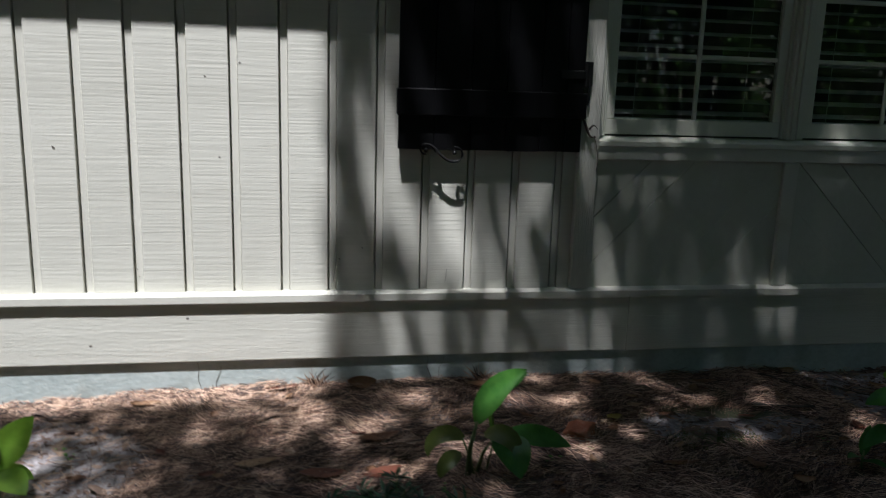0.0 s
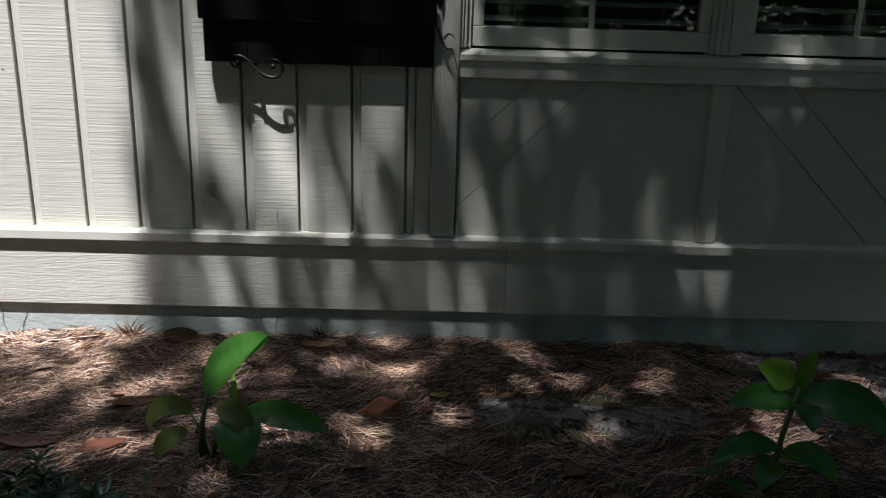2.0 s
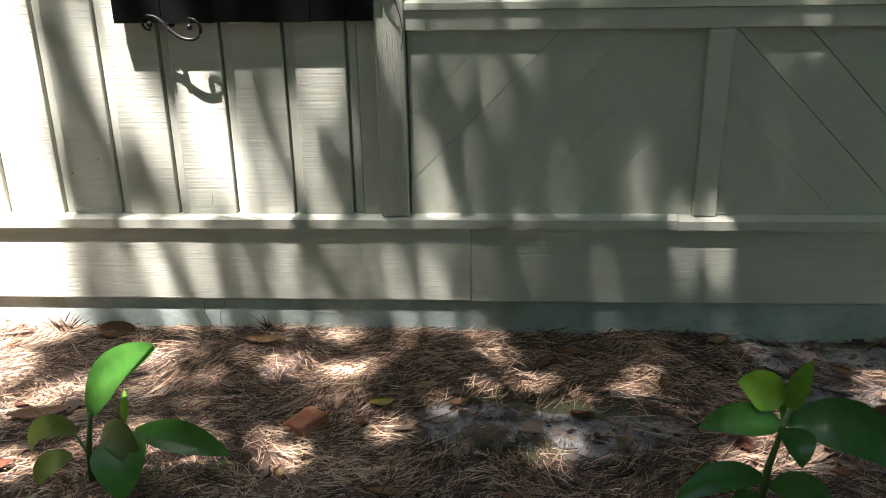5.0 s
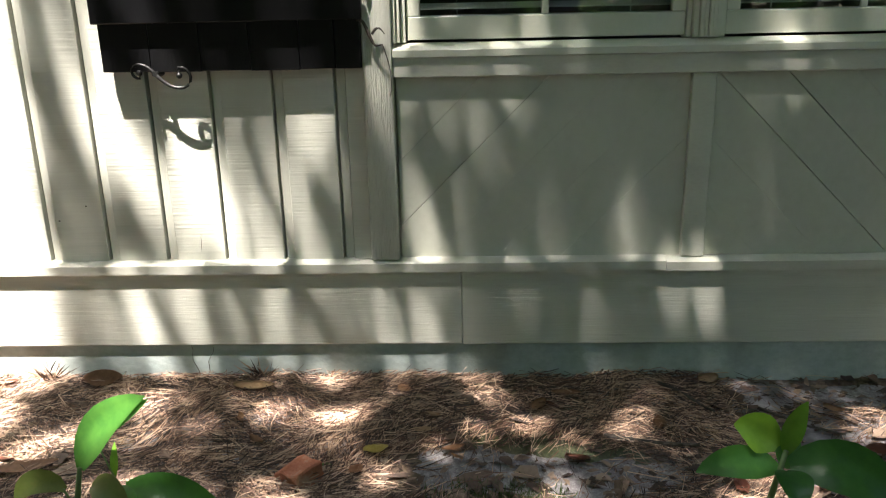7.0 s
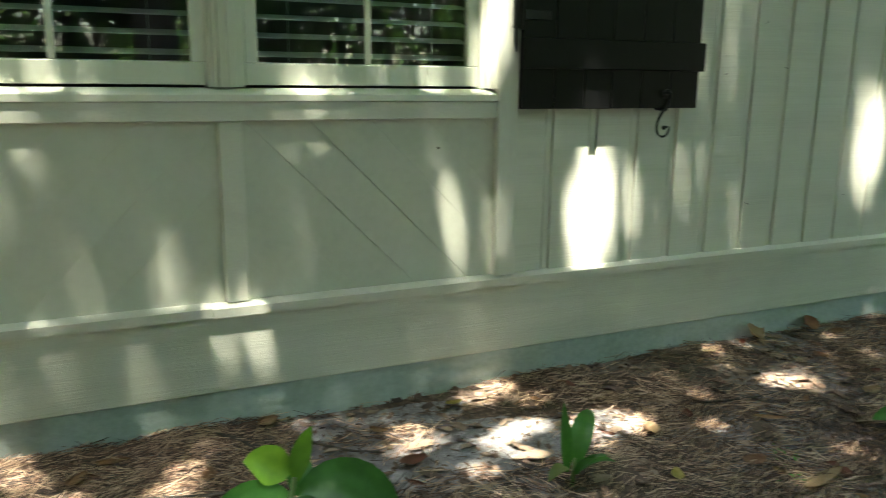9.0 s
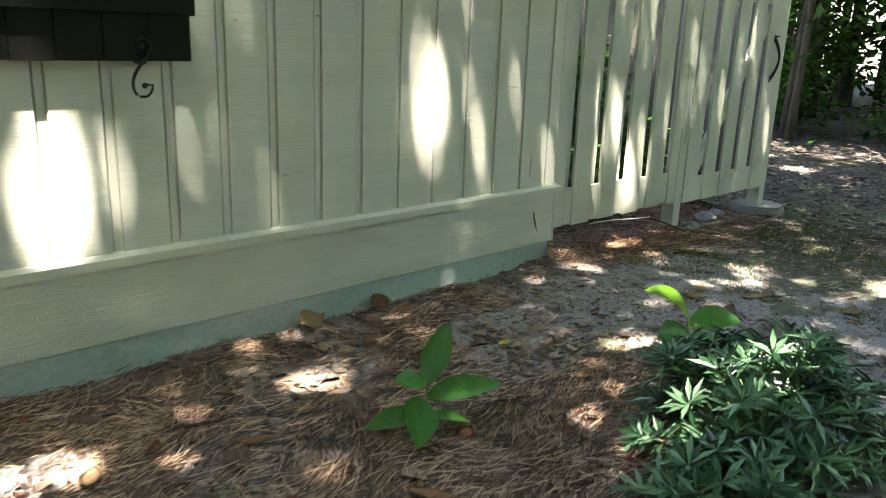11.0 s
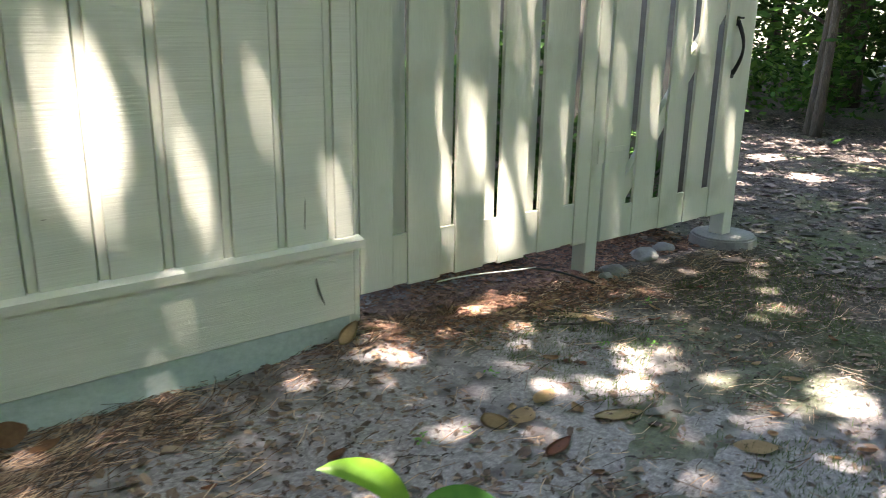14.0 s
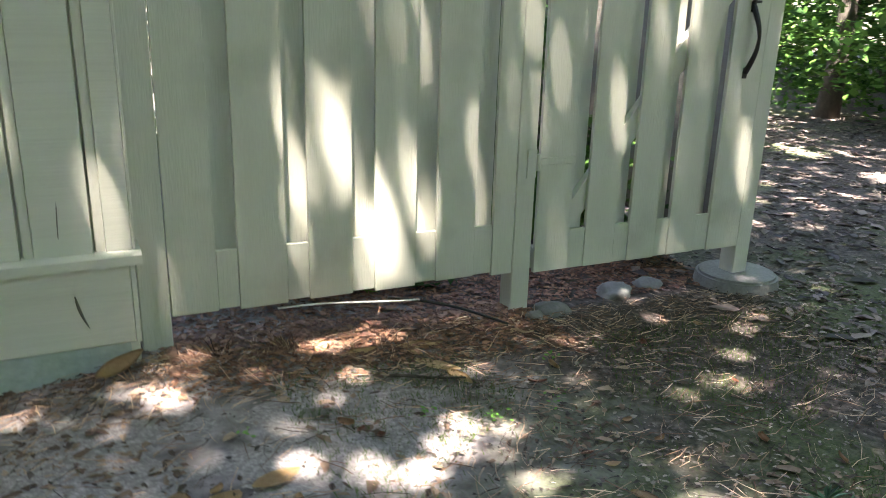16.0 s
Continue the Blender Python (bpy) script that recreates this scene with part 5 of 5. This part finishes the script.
for _ in range(150):
    x, y = random.uniform(-1.4, 8.4), random.uniform(1.9, 3.85)
    if x > 6.0 or random.random() < 0.75:
        dead_leaf(x, y, random.uniform(0, 360), random.uniform(0.035, 0.075), random.uniform(0.010, 0.020), random.choice((M_DEAD, M_DEAD, M_REDLEAF)), 0.010, random.uniform(0.2, 0.9), "small dry curled leaf on the litter", random.uniform(-15, 15))


def twig(a, b, r, label, mat=M_BARK):
    bm = bmesh.new()
    pts = []
    for i in range(7):
        s = i / 6
        x, y = a[0] + (b[0] - a[0]) * s + 0.012 * math.sin(5 * s + a[0] * 9), a[1] + (b[1] - a[1]) * s + 0.012 * math.cos(4 * s)
        pts.append((x, y, ground_z(x, y) + r + 0.010))
    tube(bm, pts, [r * (1 - 0.5 * i / 6) for i in range(7)], 6)
    return tagged(part("twig", bm, mat, smooth=True), label, "twig")


twig((1.85, 3.44), (2.10, 3.40), 0.009, "thin grey twig on the pine straw")
twig((2.08, 3.78), (2.22, 3.60), 0.007, "thin brown twig leaning in the straw")
twig((4.10, 2.34), (4.26, 2.16), 0.008, "pale lichen-covered twig by the shrub", M_STONE)
twig((2.35, 3.62), (2.55, 3.48), 0.006, "thin brown twig on the litter")
twig((3.75, 3.35), (4.05, 3.30), 0.006, "thin brown twig on the litter")
twig((6.9, 3.55), (7.15, 3.48), 0.007, "thin brown twig on the soil")


def sprig(x, y, n, size):
    """A low weed of small round leaves."""
    vs, fs = [], []
    for _ in range(n):
        a, r = random.uniform(0, 6.28), random.uniform(0, size)
        leaf_card(vs, fs, Vector((math.cos(a) * r, math.sin(a) * r, 0.008 + random.uniform(0, size * 0.7))), random.uniform(0.012, 0.024), 0.6)
    ob = raw("weed", vs, fs, M_SPRIG)
    ob.location = (x, y, ground_z(x, y))
    return tagged(ob, "small bright green weed sprouting in the litter", "weed", "weeds", "stuff")


for x, y, n, s in ((0.36, 2.86, 14, 0.04), (0.80, 3.05, 9, 0.03), (0.98, 3.12, 7, 0.03), (1.02, 3.30, 6, 0.025), (0.22, 2.78, 20, 0.06), (0.0, 2.72, 18, 0.06), (0.62, 3.02, 8, 0.03), (1.95, 3.12, 6, 0.025), (3.70, 2.92, 18, 0.06), (3.60, 2.80, 12, 0.05), (4.60, 2.84, 10, 0.04),
                   (6.90, 3.30, 14, 0.05), (7.10, 3.18, 14, 0.06), (6.02, 3.07, 8, 0.03), (5.86, 3.12, 10, 0.04), (7.37, 3.24, 12, 0.06), (7.52, 3.52, 12, 0.06), (-0.95, 3.3, 12, 0.06), (6.36, 3.34, 8, 0.03)):
    sprig(x, y, n, s)


def tuft(vs, fs, x, y):
    a, ln = random.uniform(0, 6.28), random.uniform(0.012, 0.035)
    z = ground_z(x, y)
    k = len(vs)
    dx, dy = math.cos(a) * 0.0015, math.sin(a) * 0.0015
    vs.extend(((x - dx, y - dy, z), (x + dx, y + dy, z), (x + random.gauss(0, 0.012), y + random.gauss(0, 0.012), z + ln)))
    fs.append((k, k + 1, k + 2))


strewn("moss", 900, (1.25, 1.75, 3.05, 3.25), tuft, M_MOSS, "patch of low green moss on the soil", "moss", lambda x, y: max(0, 1 - ((x - 1.5) / 0.25) ** 2 - ((y - 3.15) / 0.1) ** 2))
strewn("moss", 16000, (6.5, 9.0, 1.6, 3.7), tuft, M_MOSS, "low moss and fine grass over the yard", "moss", lambda x, y: 1.0 if noise.noise((x * 1.3, y * 1.3, 4)) > -0.02 else 0.08)


def straw_clump(x, y, n):
    """Dry needles standing up against the foundation."""
    vs, fs = [], []
    for _ in range(n):
        a, r = random.uniform(0, 6.28), random.uniform(0, 0.05)
        bx, by = math.cos(a) * r, math.sin(a) * r * 0.5
        ln = random.uniform(0.05, 0.11)
        tip = Vector((bx + random.gauss(0, 0.04), by + random.gauss(-0.01, 0.02), ln * random.uniform(0.4, 0.95)))
        k = len(vs)
        vs.extend(((bx - 0.0008, by, 0.0), (bx + 0.0008, by, 0.0), (bx * 0.5 + tip.x * 0.5 + 0.0007, by * 0.5 + tip.y * 0.5, tip.z * 0.62), tuple(tip)))
        fs.extend(((k, k + 1, k + 2), (k, k + 2, k + 3)))
    ob = raw("straw_clump", vs, fs, M_NEEDLE)
    ob.location = (x, y, ground_z(x, y))
    return tagged(ob, "clump of pale dry straw standing against the foundation", "pine straw", kind="stuff")


for x, y, n in ((-0.05, 3.855, 60), (0.70, 3.865, 34), (6.62, 3.92, 50), (6.40, 3.93, 30), (6.12, 3.80, 20)):
    straw_clump(x, y, n)


def vine(x, z0, z1, lean):
    bm = bmesh.new()
    tube(bm, [(x + lean * s + 0.006 * math.sin(9 * s), 3.8872, z0 + (z1 - z0) * s) for s in [i / 6 for i in range(7)]], [0.0016 * (1 - 0.1 * i) for i in range(7)], 5)
    return tagged(part("dry_vine", bm, M_DARKWOOD_SHADE), "thin dry vine clinging to the foundation", "vine")


for x, z0, z1, l in ((0.47, 0.12, 0.245, -0.02), (0.50, 0.12, 0.235, 0.03), (-0.55, 0.07, 0.24, -0.02), (-0.50, 0.07, 0.22, 0.03), (1.21, 0.11, 0.17, 0.02)):
    vine(x, z0, z1, l)


bm = bmesh.new()
tube(bm, [(1.105 + 0.075 * q, 3.846 + 0.010 * math.sin(4 * q), 1.335 - 0.085 * q + 0.016 * math.sin(7 * q)) for q in [i / 8 for i in range(9)]], [0.004, 0.005, 0.005, 0.006, 0.006, 0.005, 0.004, 0.003, 0.002], 6)
tube(bm, [(1.150 + 0.040 * q, 3.850, 1.292 + 0.018 * math.sin(3.2 * q)) for q in [i / 5 for i in range(6)]], [0.005, 0.005, 0.004, 0.003, 0.002, 0.001], 5)
tube(bm, [(1.180 + 0.024 * math.sin(2.2 * q), 3.8630, 1.262 - 0.16 * q) for q in [i / 8 for i in range(9)]], 0.0016, 5)
tagged(part("dry_vine", bm, M_BARK, smooth=True), "dry brown vine curled over the post beside the shutter", "vine")


def chip(x, z, w, h, turn, y=FACE - 0.0008, label="dark chip in the paint of the siding"):
    """A shallow scar where paint has flaked."""
    bm = bmesh.new()
    c = [bm.verts.new((w * math.cos(a) * random.uniform(0.7, 1.2), 0, h * math.sin(a) * random.uniform(0.7, 1.2))) for a in [0.785 * i for i in range(8)]]
    bm.faces.new(c)
    r = bmesh.ops.extrude_face_region(bm, geom=bm.faces[:])
    for v in r["geom"]:
        if isinstance(v, bmesh.types.BMVert):
            v.co.y += 0.002
    ob = piece("paint_chip", bm, M_DARKWOOD_SHADE, (x, y, z))
    ob.rotation_euler = (0, radians(turn), 0)
    return tagged(ob, label, "paint chip", "paint chips", "structure")


for x, z, w, h, t in ((-1.10, 1.17, 0.007, 0.004, 30), (-0.50, 1.47, 0.005, 0.003, 10), (-0.36, 1.53, 0.006, 0.003, -20), (-0.45, 1.14, 0.005, 0.003, 5), (0.05, 0.70, 0.004, 0.003, 0), (-0.80, 0.66, 0.003, 0.003, 0), (4.62, 1.36, 0.010, 0.0022, 8), (4.46, 0.76, 0.014, 0.0016, 20),
                      (5.08, 0.77, 0.009, 0.0014, 4), (4.27, 1.33, 0.010, 0.0018, -25), (4.48, 1.55, 0.012, 0.0014, -35), (0.53, 0.62, 0.0012, 0.035, 4), (0.15, 0.75, 0.004, 0.003, 0), (5.93, 0.66, 0.002, 0.06, 3), (3.62, 0.83, 0.003, 0.006, 20)):
    chip(x, z, w, h, t)
for x, z in ((-0.60, 0.445), (-1.0, 0.33), (2.93, 1.05)):
    chip(x, z, 0.008, 0.005, random.uniform(-30, 30), 3.8735 if z < 0.5 else 3.9022, "small dark mud speck on the painted board")
bm = bmesh.new()
tube(bm, [(5.955 + 0.020 * s * s + 0.012 * s, 3.872 - 0.004 * s, 0.425 - 0.11 * s) for s in [i / 6 for i in range(7)]], [0.002, 0.004, 0.005, 0.005, 0.004, 0.003, 0.001], 5)
tagged(part("dry_grass_blade", bm, M_DARKWOOD_SHADE), "dark dry blade stuck against the skirt board", "blade")
